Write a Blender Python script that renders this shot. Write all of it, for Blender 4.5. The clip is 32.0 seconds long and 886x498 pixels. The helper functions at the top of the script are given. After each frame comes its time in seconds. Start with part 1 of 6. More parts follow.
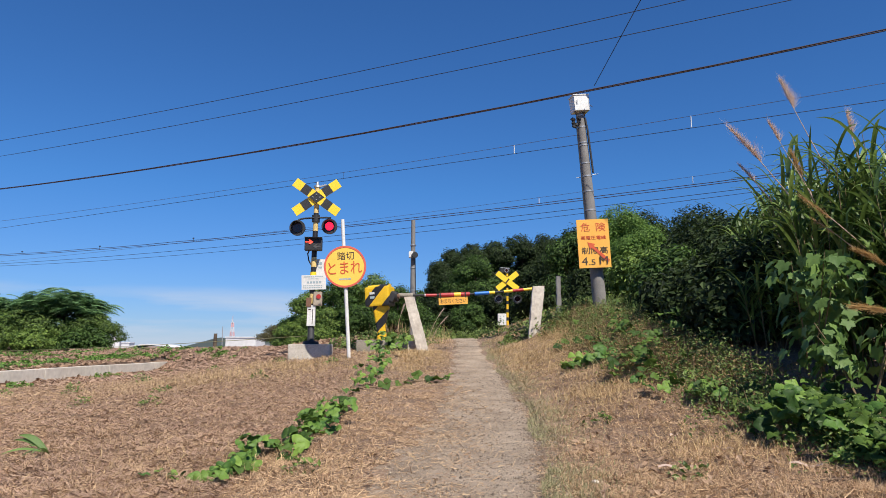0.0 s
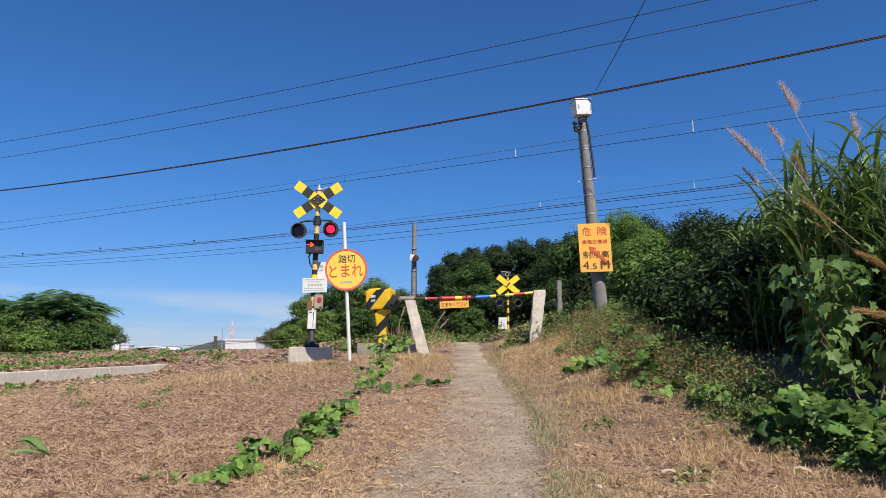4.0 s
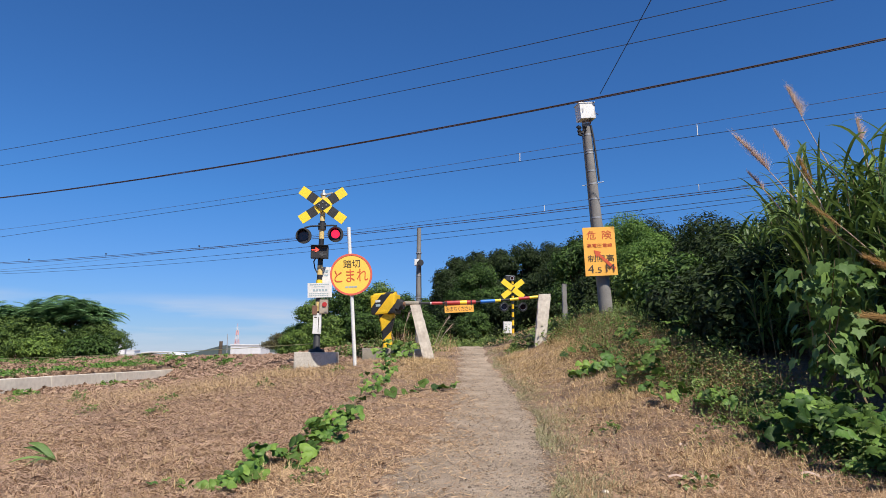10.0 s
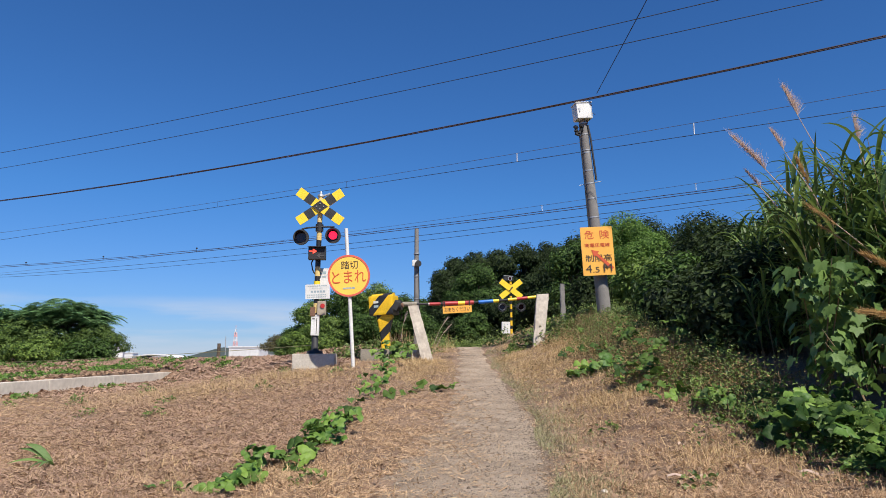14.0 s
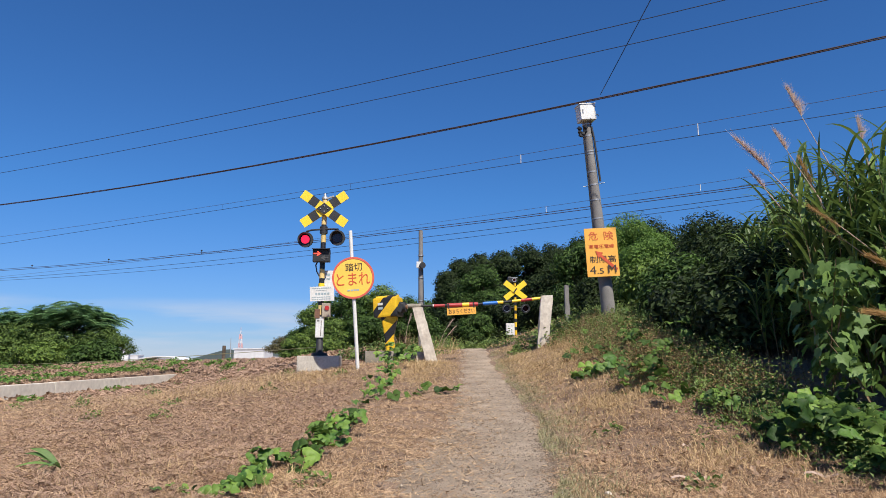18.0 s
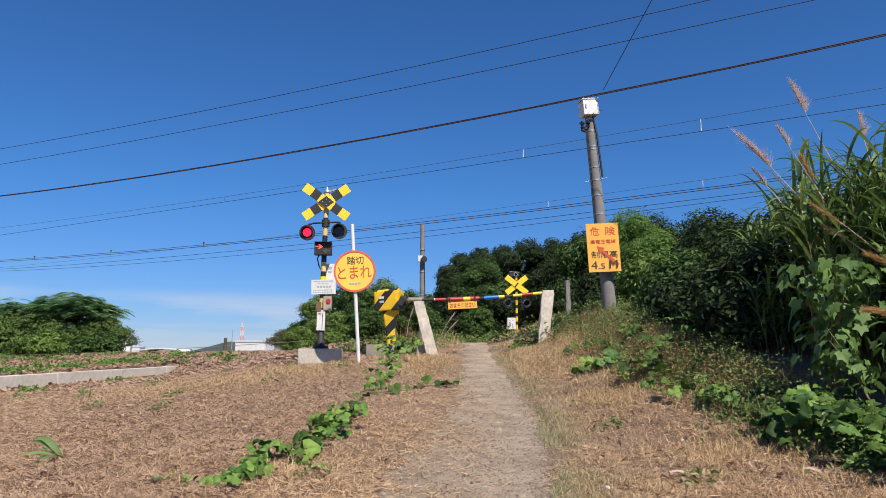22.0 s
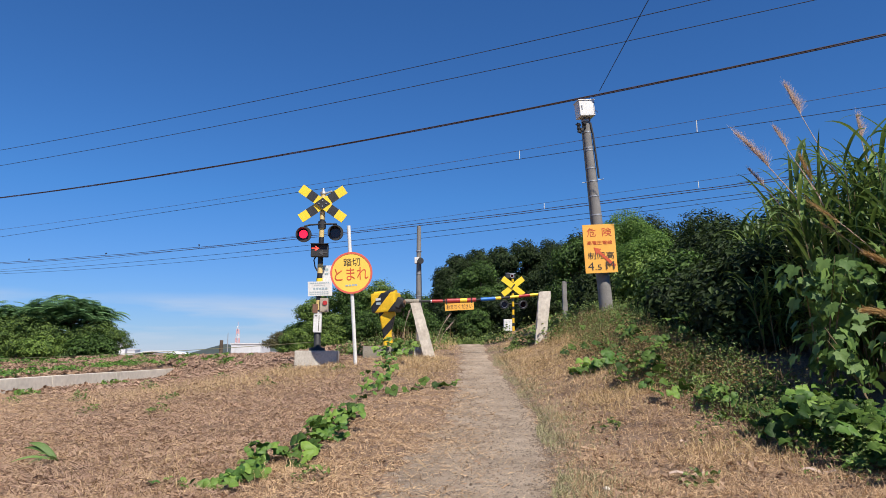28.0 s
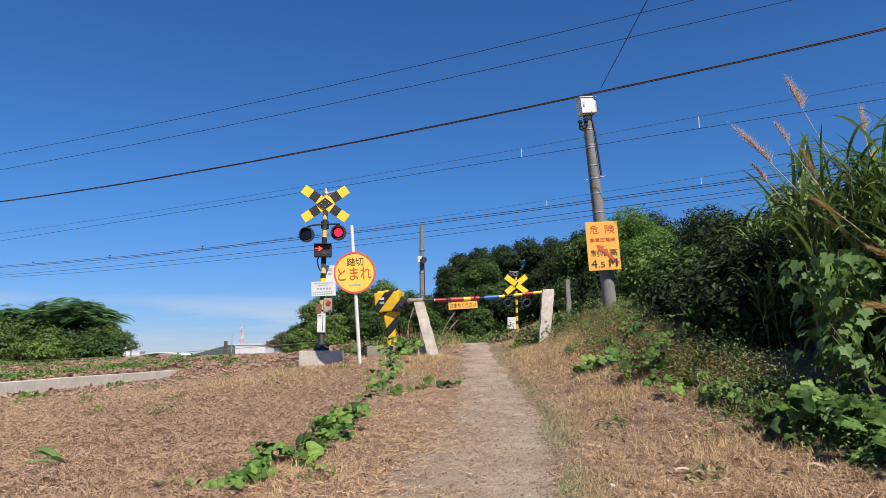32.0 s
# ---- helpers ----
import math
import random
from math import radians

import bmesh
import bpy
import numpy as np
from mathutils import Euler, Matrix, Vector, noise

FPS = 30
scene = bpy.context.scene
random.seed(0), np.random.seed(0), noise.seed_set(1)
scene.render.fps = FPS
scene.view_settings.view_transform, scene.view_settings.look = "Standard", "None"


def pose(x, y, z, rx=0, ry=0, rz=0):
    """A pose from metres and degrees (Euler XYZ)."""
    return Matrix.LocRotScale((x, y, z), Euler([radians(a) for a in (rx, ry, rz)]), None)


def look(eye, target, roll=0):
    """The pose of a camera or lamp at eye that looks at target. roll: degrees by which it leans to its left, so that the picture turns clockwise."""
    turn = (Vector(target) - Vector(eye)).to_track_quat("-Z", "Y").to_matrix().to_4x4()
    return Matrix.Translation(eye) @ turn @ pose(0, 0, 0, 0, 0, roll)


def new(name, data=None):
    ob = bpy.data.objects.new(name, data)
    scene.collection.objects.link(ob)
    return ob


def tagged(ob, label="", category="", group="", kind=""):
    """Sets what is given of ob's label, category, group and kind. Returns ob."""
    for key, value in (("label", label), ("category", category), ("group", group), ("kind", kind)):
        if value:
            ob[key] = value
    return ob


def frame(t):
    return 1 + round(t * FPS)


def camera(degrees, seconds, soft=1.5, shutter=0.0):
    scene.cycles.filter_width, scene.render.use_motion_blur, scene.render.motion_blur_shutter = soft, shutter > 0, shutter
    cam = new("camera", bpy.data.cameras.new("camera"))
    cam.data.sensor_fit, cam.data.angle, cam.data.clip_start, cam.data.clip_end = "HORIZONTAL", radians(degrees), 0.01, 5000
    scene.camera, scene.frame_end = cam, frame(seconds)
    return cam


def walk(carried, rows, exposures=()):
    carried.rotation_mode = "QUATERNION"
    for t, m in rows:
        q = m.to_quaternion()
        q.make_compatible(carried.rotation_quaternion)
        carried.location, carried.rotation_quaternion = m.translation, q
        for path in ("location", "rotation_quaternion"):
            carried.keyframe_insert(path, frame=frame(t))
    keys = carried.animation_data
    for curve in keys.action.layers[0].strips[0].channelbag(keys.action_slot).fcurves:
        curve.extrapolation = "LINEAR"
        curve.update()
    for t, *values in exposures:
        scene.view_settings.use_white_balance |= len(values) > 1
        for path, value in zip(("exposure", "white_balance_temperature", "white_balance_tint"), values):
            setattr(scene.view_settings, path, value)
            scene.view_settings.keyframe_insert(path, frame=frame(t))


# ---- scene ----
cam = camera(66.0, 32.0, soft=0.75)
# seconds, place in metres, Euler turn in degrees: a phone held still by hand
PATH = (
    (0, 0.021, -0.005, 1.494, 98.131, -0.141, -0.564),
    (0.5, 0.016, -0.006, 1.493, 98.273, -0.133, -0.638),
    (1, 0.015, -0.006, 1.498, 98.294, -0.103, -0.612),
    (1.5, 0.018, -0.003, 1.496, 98.393, -0.098, -0.493),
    (2, 0.009, 0.001, 1.497, 98.376, -0.122, -0.489),
    (2.5, 0.013, 0.004, 1.493, 98.354, -0.217, -0.368),
    (3, 0.004, 0.002, 1.492, 98.424, -0.321, -0.501),
    (3.5, -0.000, 0.011, 1.489, 98.417, -0.419, -0.644),
    (5.5, 0.003, 0.001, 1.497, 98.636, -0.298, -0.242),
    (6, -0.005, -0.005, 1.497, 98.691, -0.263, -0.323),
    (6.5, 0.002, -0.001, 1.498, 98.730, -0.177, -0.161),
    (7, 0.000, -0.001, 1.496, 98.801, -0.068, -0.061),
    (7.5, 0.001, -0.005, 1.502, 98.859, 0.132, -0.088),
    (8, 0.005, -0.002, 1.505, 98.793, 0.196, 0.073),
    (8.5, -0.005, 0.000, 1.501, 98.852, 0.127, -0.063),
    (9, -0.000, 0.000, 1.500, 98.807, 0.000, -0.000),
    (9.5, -0.004, 0.010, 1.497, 98.860, -0.155, -0.081),
    (10, -0.006, 0.004, 1.499, 98.776, -0.209, -0.179),
    (10.5, -0.002, 0.006, 1.496, 98.776, -0.156, -0.174),
    (11, -0.009, 0.003, 1.497, 98.776, -0.108, -0.275),
    (11.5, -0.005, -0.000, 1.503, 98.818, 0.073, -0.210),
    (12, 0.002, -0.001, 1.499, 98.844, 0.195, -0.050),
    (12.5, 0.002, -0.001, 1.502, 98.996, 0.352, -0.161),
    (13, -0.001, 0.002, 1.506, 98.847, 0.439, -0.214),
    (13.5, 0.002, 0.002, 1.500, 98.931, 0.365, -0.228),
    (14, -0.001, 0.011, 1.498, 98.835, 0.175, -0.294),
    (14.5, -0.006, 0.014, 1.498, 98.753, -0.104, -0.123),
    (16.5, -0.000, -0.000, 1.503, 99.058, 0.139, 0.020),
    (17, -0.003, -0.004, 1.502, 99.056, 0.182, 0.027),
    (17.5, 0.007, 0.001, 1.504, 98.944, 0.227, 0.163),
    (18, 0.006, -0.005, 1.504, 98.953, 0.311, 0.101),
    (18.5, 0.004, -0.006, 1.504, 98.862, 0.227, 0.057),
    (19, 0.004, -0.018, 1.500, 98.777, -0.037, -0.121),
    (19.5, -0.005, -0.016, 1.499, 98.453, -0.449, -0.173),
    (20, -0.007, -0.012, 1.494, 98.271, -0.746, -0.036),
    (20.5, -0.004, -0.013, 1.491, 98.282, -0.790, 0.015),
    (21, -0.002, -0.007, 1.500, 98.232, -0.609, 0.117),
    (21.5, 0.003, -0.015, 1.498, 98.461, -0.330, 0.098),
    (22, 0.009, -0.018, 1.503, 98.450, -0.133, 0.180),
    (22.5, 0.011, -0.011, 1.500, 98.508, 0.053, 0.271),
    (23, 0.009, -0.015, 1.501, 98.449, 0.168, 0.129),
    (23.5, 0.013, -0.007, 1.500, 98.496, 0.316, 0.181),
    (24, 0.012, -0.006, 1.500, 98.484, 0.527, 0.085),
    (24.5, 0.015, -0.011, 1.504, 98.507, 0.649, 0.025),
    (25, 0.017, -0.011, 1.506, 98.507, 0.783, -0.032),
    (25.5, 0.015, -0.011, 1.502, 98.512, 0.730, 0.073),
    (27.5, -0.007, -0.005, 1.493, 98.553, 0.053, -0.230),
    (28, -0.008, 0.001, 1.498, 98.604, 0.052, -0.145),
    (28.5, -0.005, -0.002, 1.497, 98.629, 0.207, 0.081),
    (29, -0.008, -0.001, 1.498, 98.674, 0.297, 0.246),
    (29.5, -0.009, -0.000, 1.501, 98.581, 0.363, 0.374),
    (30, -0.007, -0.005, 1.499, 98.634, 0.397, 0.380),
    (30.5, -0.008, -0.007, 1.502, 98.578, 0.397, 0.408),
    (31, -0.011, -0.004, 1.501, 98.566, 0.461, 0.238),
    (31.5, -0.007, -0.008, 1.498, 98.501, 0.487, 0.248),
    (32, -0.010, -0.004, 1.498, 98.504, 0.596, 0.183),
)
walk(cam, [(row[0], pose(*row[1:])) for row in PATH])

# ---- light: clear autumn noon, sun behind the camera to its right ----
SUN_UP, SUN_TURN = radians(51.5), radians(152)
world = bpy.data.worlds.new("sky")
scene.world = world
world.use_nodes = True
wn, wl = world.node_tree.nodes, world.node_tree.links
sky = wn.new("ShaderNodeTexSky")
sky.sky_type, sky.sun_disc = "NISHITA", False
sky.sun_elevation, sky.sun_rotation = SUN_UP, SUN_TURN
sky.air_density, sky.dust_density, sky.ozone_density, sky.altitude = 1.0, 0.0, 3.0, 50
wn["Background"].inputs["Strength"].default_value = 0.073
# thin cloud banks low over the horizon
wt = wn.new("ShaderNodeTexCoord")
ws = wn.new("ShaderNodeSeparateXYZ")
wm = wn.new("ShaderNodeMapping")
wm.inputs["Scale"].default_value = (1.7, 1.7, 15.0)
wz = wn.new("ShaderNodeTexNoise")
wz.inputs["Scale"].default_value, wz.inputs["Detail"].default_value = 2.1, 7.0
wr = wn.new("ShaderNodeValToRGB")
wr.color_ramp.elements[0].position, wr.color_ramp.elements[1].position = 0.44, 0.64
wb = wn.new("ShaderNodeValToRGB")
wb.color_ramp.elements.new(0.03)
wb.color_ramp.elements.new(0.058)
for e, at, v in zip(wb.color_ramp.elements, (0.0, 0.03, 0.058, 0.085), (0.5, 0.9, 0.7, 0.0)):
    e.position, e.color = at, (v, v, v, 1)
wx = wn.new("ShaderNodeMath")
wx.operation = "MULTIPLY"
wc = wn.new("ShaderNodeMix")
wc.data_type = "RGBA"
wc.inputs["B"].default_value = (6.0, 6.9, 8.4, 1)
wl.new(wt.outputs["Generated"], wm.inputs["Vector"])
wl.new(wm.outputs["Vector"], wz.inputs["Vector"])
wl.new(wz.outputs["Fac"], wr.inputs["Fac"])
wl.new(wt.outputs["Generated"], ws.inputs["Vector"])
wl.new(ws.outputs["Z"], wb.inputs["Fac"])
wl.new(wr.outputs["Color"], wx.inputs[0])
wl.new(wb.outputs["Color"], wx.inputs[1])
wl.new(wx.outputs["Value"], wc.inputs["Factor"])
wk = wn.new("ShaderNodeMix")
wk.data_type, wk.blend_type = "RGBA", "MULTIPLY"
wk.inputs["Factor"].default_value = 1.0
wg = wn.new("ShaderNodeValToRGB")
for e, at, c in zip(wg.color_ramp.elements, (0.0, 0.22), ((0.45, 0.61, 1.06, 1), (0.35, 0.735, 1.20, 1))):
    e.position, e.color = at, c
wl.new(ws.outputs["Z"], wg.inputs["Fac"])
wl.new(wg.outputs["Color"], wk.inputs["B"])
wl.new(sky.outputs["Color"], wk.inputs["A"])
wl.new(wk.outputs["Result"], wc.inputs["A"])
wl.new(wc.outputs["Result"], wn["Background"].inputs["Color"])
sun_data = bpy.data.lights.new("sun", "SUN")
sun_data.energy, sun_data.angle, sun_data.color = 5.0, radians(0.53), (1.0, 0.94, 0.85)
sun_dir = Vector((math.sin(SUN_TURN) * math.cos(SUN_UP), math.cos(SUN_TURN) * math.cos(SUN_UP), math.sin(SUN_UP)))
sun = new("sun", sun_data)
sun.matrix_world = look(sun_dir * 60, (0, 0, 0))
scene.view_settings.exposure = 0.38


# ---- materials ----
def mat(name, a, b=None, rough=0.6, metal=0.0, scale=6.0, fine=60.0, bump=0.15, island=False, obj=False, leaf=0.0, spec=0.5):
    """Two tones mixed by noise at two scales; island/obj: also by piece."""
    m = bpy.data.materials.new(name)
    m.use_nodes = True
    n, l = m.node_tree.nodes, m.node_tree.links
    p = n["Principled BSDF"]
    b = b or tuple(c * 0.72 for c in a)
    tc = n.new("ShaderNodeTexCoord")
    n1, n2 = n.new("ShaderNodeTexNoise"), n.new("ShaderNodeTexNoise")
    n1.inputs["Scale"].default_value, n1.inputs["Detail"].default_value = scale, 5
    n2.inputs["Scale"].default_value, n2.inputs["Detail"].default_value = fine, 4
    l.new(tc.outputs["Object"], n1.inputs["Vector"])
    l.new(tc.outputs["Object"], n2.inputs["Vector"])
    add = n.new("ShaderNodeMath")
    add.operation = "MULTIPLY_ADD"
    add.inputs[1].default_value, add.inputs[2].default_value = 0.45, 0.0
    l.new(n2.outputs["Fac"], add.inputs[0])
    add2 = n.new("ShaderNodeMath")
    add2.operation = "MULTIPLY_ADD"
    add2.inputs[1].default_value = 0.55
    l.new(n1.outputs["Fac"], add2.inputs[0])
    l.new(add.outputs[0], add2.inputs[2])
    ramp = n.new("ShaderNodeValToRGB")
    ramp.color_ramp.elements[0].position, ramp.color_ramp.elements[1].position = 0.36, 0.64
    ramp.color_ramp.elements[0].color, ramp.color_ramp.elements[1].color = (*b, 1), (*a, 1)
    l.new(add2.outputs[0], ramp.inputs["Fac"])
    if island or obj:
        src = n.new("ShaderNodeObjectInfo" if obj else "ShaderNodeNewGeometry")
        mix = n.new("ShaderNodeMath")
        mix.operation = "MULTIPLY_ADD"
        mix.inputs[1].default_value = 0.55
        sc = n.new("ShaderNodeMath")
        sc.operation = "MULTIPLY"
        sc.inputs[1].default_value = 0.45
        l.new(add2.outputs[0], sc.inputs[0])
        l.new(src.outputs["Random" if obj else "Random Per Island"], mix.inputs[0])
        l.new(sc.outputs[0], mix.inputs[2])
        ramp.color_ramp.elements[0].position, ramp.color_ramp.elements[1].position = 0.2, 0.8
        l.new(mix.outputs[0], ramp.inputs["Fac"])
    l.new(ramp.outputs["Color"], p.inputs["Base Color"])
    p.inputs["Roughness"].default_value, p.inputs["Metallic"].default_value = rough, metal
    p.inputs["Specular IOR Level"].default_value = spec
    if bump:
        bp = n.new("ShaderNodeBump")
        bp.inputs["Strength"].default_value, bp.inputs["Distance"].default_value = bump, 0.02
        l.new(n2.outputs["Fac"], bp.inputs["Height"])
        l.new(bp.outputs["Normal"], p.inputs["Normal"])
    if leaf:
        tr, mx = n.new("ShaderNodeBsdfTranslucent"), n.new("ShaderNodeMixShader")
        mx.inputs["Fac"].default_value = leaf
        l.new(ramp.outputs["Color"], tr.inputs["Color"])
        l.new(p.outputs[0], mx.inputs[1])
        l.new(tr.outputs[0], mx.inputs[2])
        l.new(mx.outputs[0], n["Material Output"].inputs["Surface"])
    return m


def glow(name, color, strength):
    m = bpy.data.materials.new(name)
    m.use_nodes = True
    p = m.node_tree.nodes["Principled BSDF"]
    p.inputs["Base Color"].default_value = (*(c * 0.5 for c in color), 1)
    p.inputs["Emission Color"].default_value = (*color, 1)
    p.inputs["Emission Strength"].default_value = strength
    return m


def striped(name, a, b, axis, period, share=0.5, rough=0.45):
    """Painted stripes along an axis of the part's own space, chipped by noise."""
    m = mat(name, a, rough=rough, scale=5, fine=40, bump=0.05)
    n, l = m.node_tree.nodes, m.node_tree.links
    tc = n.new("ShaderNodeTexCoord")
    dot = n.new("ShaderNodeVectorMath")
    dot.operation = "DOT_PRODUCT"
    dot.inputs[1].default_value = [c / period for c in axis]
    l.new(tc.outputs["Object"], dot.inputs[0])
    fr = n.new("ShaderNodeMath")
    fr.operation = "FRACT"
    l.new(dot.outputs["Value"], fr.inputs[0])
    gt = n.new("ShaderNodeMath")
    gt.operation = "GREATER_THAN"
    gt.inputs[1].default_value = share
    l.new(fr.outputs[0], gt.inputs[0])
    mx = n.new("ShaderNodeMix")
    mx.data_type = "RGBA"
    ramp = next(k for k in n if k.bl_idname == "ShaderNodeValToRGB")
    l.new(gt.outputs[0], mx.inputs["Factor"])
    l.new(ramp.outputs["Color"], mx.inputs["A"])
    mx.inputs["B"].default_value = (*b, 1)
    l.new(mx.outputs["Result"], n["Principled BSDF"].inputs["Base Color"])
    return m


YEL, BLK = (0.85, 0.52, 0.02), (0.018, 0.018, 0.02)
M_soil = mat("dry_soil_litter", (0.31, 0.215, 0.15), (0.13, 0.086, 0.062), 0.95, scale=1.3, fine=38, bump=0.8, spec=0.1)
M_clod = mat("damp_soil", (0.24, 0.185, 0.14), (0.11, 0.083, 0.064), 0.95, scale=6, fine=60, island=True, bump=0.5, spec=0.1)
M_gravel = mat("path_gravel", (0.50, 0.395, 0.295), (0.24, 0.183, 0.133), 0.95, scale=2.6, fine=150, bump=0.9, spec=0.1)
M_pebble = mat("pebble", (0.46, 0.37, 0.28), (0.12, 0.095, 0.075), 0.9, island=True, spec=0.2)
M_straw = mat("straw", (0.685, 0.48, 0.282), (0.28, 0.172, 0.104), 0.8, scale=0.8, fine=5, island=True, leaf=0.15, bump=0, spec=0.2)
M_mulch = mat("chopped_mulch", (0.52, 0.355, 0.25), (0.22, 0.14, 0.10), 0.85, scale=0.9, fine=6, island=True, leaf=0.1, bump=0, spec=0.2)
M_gold = mat("standing_dry_grass", (0.70, 0.51, 0.275), (0.36, 0.25, 0.125), 0.8, island=True, leaf=0.25, bump=0, spec=0.2)
M_grass = mat("green_grass", (0.46, 0.41, 0.22), (0.24, 0.235, 0.11), 0.65, island=True, leaf=0.3, bump=0)
M_deadleaf = mat("dead_leaf", (0.46, 0.32, 0.21), (0.19, 0.115, 0.075), 0.8, island=True, leaf=0.15, bump=0, spec=0.2)
M_ballast = mat("rusty_ballast", (0.33, 0.21, 0.14), (0.14, 0.085, 0.058), 0.95, scale=2, fine=26, bump=0.9, island=True)
M_conc = mat("weathered_concrete", (0.58, 0.53, 0.45), (0.36, 0.315, 0.26), 0.9, scale=2.4, fine=45, bump=0.3)
M_conc_dark = mat("stained_concrete", (0.33, 0.29, 0.23), (0.15, 0.13, 0.10), 0.9, scale=3, fine=40, bump=0.3)
M_wall = mat("retaining_concrete", (0.75, 0.68, 0.57), (0.54, 0.48, 0.40), 0.9, scale=1.2, fine=9, bump=0.2)
M_conc_pale = mat("bleached_concrete", (0.68, 0.61, 0.51), (0.46, 0.39, 0.32), 0.9, scale=2.2, fine=16, bump=0.2)
M_pole = mat("grey_concrete_pole", (0.235, 0.22, 0.205), (0.15, 0.14, 0.13), 0.85, scale=3, fine=60, bump=0.15)
M_white = mat("white_paint", (0.74, 0.73, 0.70), (0.58, 0.56, 0.52), 0.45, scale=4, fine=30, bump=0.04)
M_yellow = mat("yellow_paint", (0.90, 0.64, 0.035), (0.80, 0.54, 0.03), 0.42, scale=5, fine=40, bump=0.03)
M_black = mat("black_paint", (0.024, 0.024, 0.026), (0.012, 0.012, 0.013), 0.65, scale=8, fine=50, bump=0.05)
M_red = mat("red_paint", (0.46, 0.03, 0.03), (0.30, 0.02, 0.02), 0.45, scale=6, fine=50, bump=0.03)
M_blue = mat("blue_paint", (0.01, 0.16, 0.55), (0.01, 0.11, 0.42), 0.45, scale=6, fine=50, bump=0.03)
M_orange = mat("amber_sign_face", (0.87, 0.44, 0.065), (0.78, 0.37, 0.055), 0.5, scale=4, fine=40, bump=0.02)
M_face = mat("yellow_sign_face", (0.90, 0.58, 0.09), (0.84, 0.50, 0.07), 0.5, scale=3, fine=40, bump=0.02)
M_rim = mat("red_rim", (0.70, 0.14, 0.08), (0.55, 0.09, 0.06), 0.55, scale=8, fine=60, bump=0.05)
M_ink = mat("black_ink", (0.05, 0.035, 0.025), None, 0.6, bump=0)
M_redink = mat("red_ink", (0.62, 0.10, 0.03), (0.52, 0.07, 0.02), 0.6, bump=0)
M_blueink = mat("faded_ink", (0.36, 0.45, 0.47), None, 0.6, bump=0)
M_steel = mat("dull_steel", (0.46, 0.46, 0.46), (0.28, 0.28, 0.28), 0.5, 0.6, bump=0.1)
M_beige = mat("beige_enamel", (0.42, 0.36, 0.28), (0.30, 0.24, 0.18), 0.5, bump=0.05)
M_rust = mat("rusty_fitting", (0.24, 0.13, 0.08), (0.12, 0.06, 0.04), 0.8, 0.2, bump=0.3)
M_wire = mat("black_cable", (0.022, 0.02, 0.022), None, 0.6, bump=0)
M_wire_brown = mat("brown_cable", (0.05, 0.026, 0.02), None, 0.6, bump=0)
M_wire_grey = mat("bare_copper_wire", (0.11, 0.09, 0.09), None, 0.5, 0.4, bump=0)
M_lens = mat("dark_lens", (0.035, 0.008, 0.01), None, 0.18, bump=0)
M_lit = glow("lit_red_lens", (1.0, 0.02, 0.07), 1.15)
M_arrow = glow("lit_red_arrow", (1.0, 0.10, 0.06), 1.1)
M_bark = mat("bark", (0.14, 0.10, 0.07), (0.06, 0.045, 0.03), 0.95, scale=5, fine=30, bump=0.7)
M_stem = mat("vine_stem", (0.22, 0.15, 0.08), (0.14, 0.11, 0.05), 0.8, bump=0.1)
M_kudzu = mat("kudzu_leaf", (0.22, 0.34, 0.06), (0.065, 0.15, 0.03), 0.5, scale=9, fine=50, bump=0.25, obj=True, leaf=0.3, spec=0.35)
# darker copy of kudzu_leaf: shade over the bank put into the leaf colour
M_kudzu_shaded = mat("shaded_kudzu_leaf", (0.112, 0.186, 0.031), (0.024, 0.06, 0.012), 0.6, scale=9, fine=50, bump=0.25, obj=True, leaf=0.3, spec=0.3)
M_lobed = mat("lobed_sapling_leaf", (0.19, 0.30, 0.075), (0.075, 0.14, 0.035), 0.55, scale=9, fine=50, bump=0.2, obj=True, leaf=0.3, spec=0.35)
M_weed = mat("weed_leaf", (0.23, 0.31, 0.07), (0.065, 0.11, 0.027), 0.55, island=True, bump=0, leaf=0.3)
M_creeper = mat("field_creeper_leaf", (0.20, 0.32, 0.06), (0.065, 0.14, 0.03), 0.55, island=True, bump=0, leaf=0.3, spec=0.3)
M_drywort = mat("withered_weed", (0.40, 0.27, 0.12), (0.16, 0.11, 0.045), 0.75, island=True, bump=0, leaf=0.25)
M_reed = mat("reed_blade", (0.20, 0.29, 0.065), (0.045, 0.085, 0.02), 0.42, obj=True, bump=0, leaf=0.3)
M_unlit = mat("unlit_glass", (0.09, 0.085, 0.08), None, 0.4, bump=0)
M_plume = mat("plume_hair", (0.78, 0.62, 0.52), (0.56, 0.41, 0.33), 0.7, island=True, bump=0, leaf=0.4)
# near-black second tone: shade inside the crowns put into the leaf colour
M_tree_shaded = mat("shaded_evergreen_leaf", (0.052, 0.084, 0.020), (0.008, 0.016, 0.006), 0.68, scale=0.6, fine=4, island=True, bump=0, leaf=0.25, spec=0.3)
M_tree_mid = mat("green_leaf", (0.10, 0.18, 0.035), (0.018, 0.040, 0.010), 0.65, scale=0.6, fine=4, island=True, bump=0, leaf=0.3, spec=0.3)
M_frond = mat("feathery_leaflet", (0.20, 0.33, 0.125), (0.075, 0.16, 0.065), 0.55, island=True, bump=0, leaf=0.3, spec=0.3)
M_field = mat("field_tree_leaf", (0.165, 0.245, 0.05), (0.03, 0.062, 0.016), 0.6, scale=0.6, fine=4, island=True, bump=0, leaf=0.3, spec=0.3)
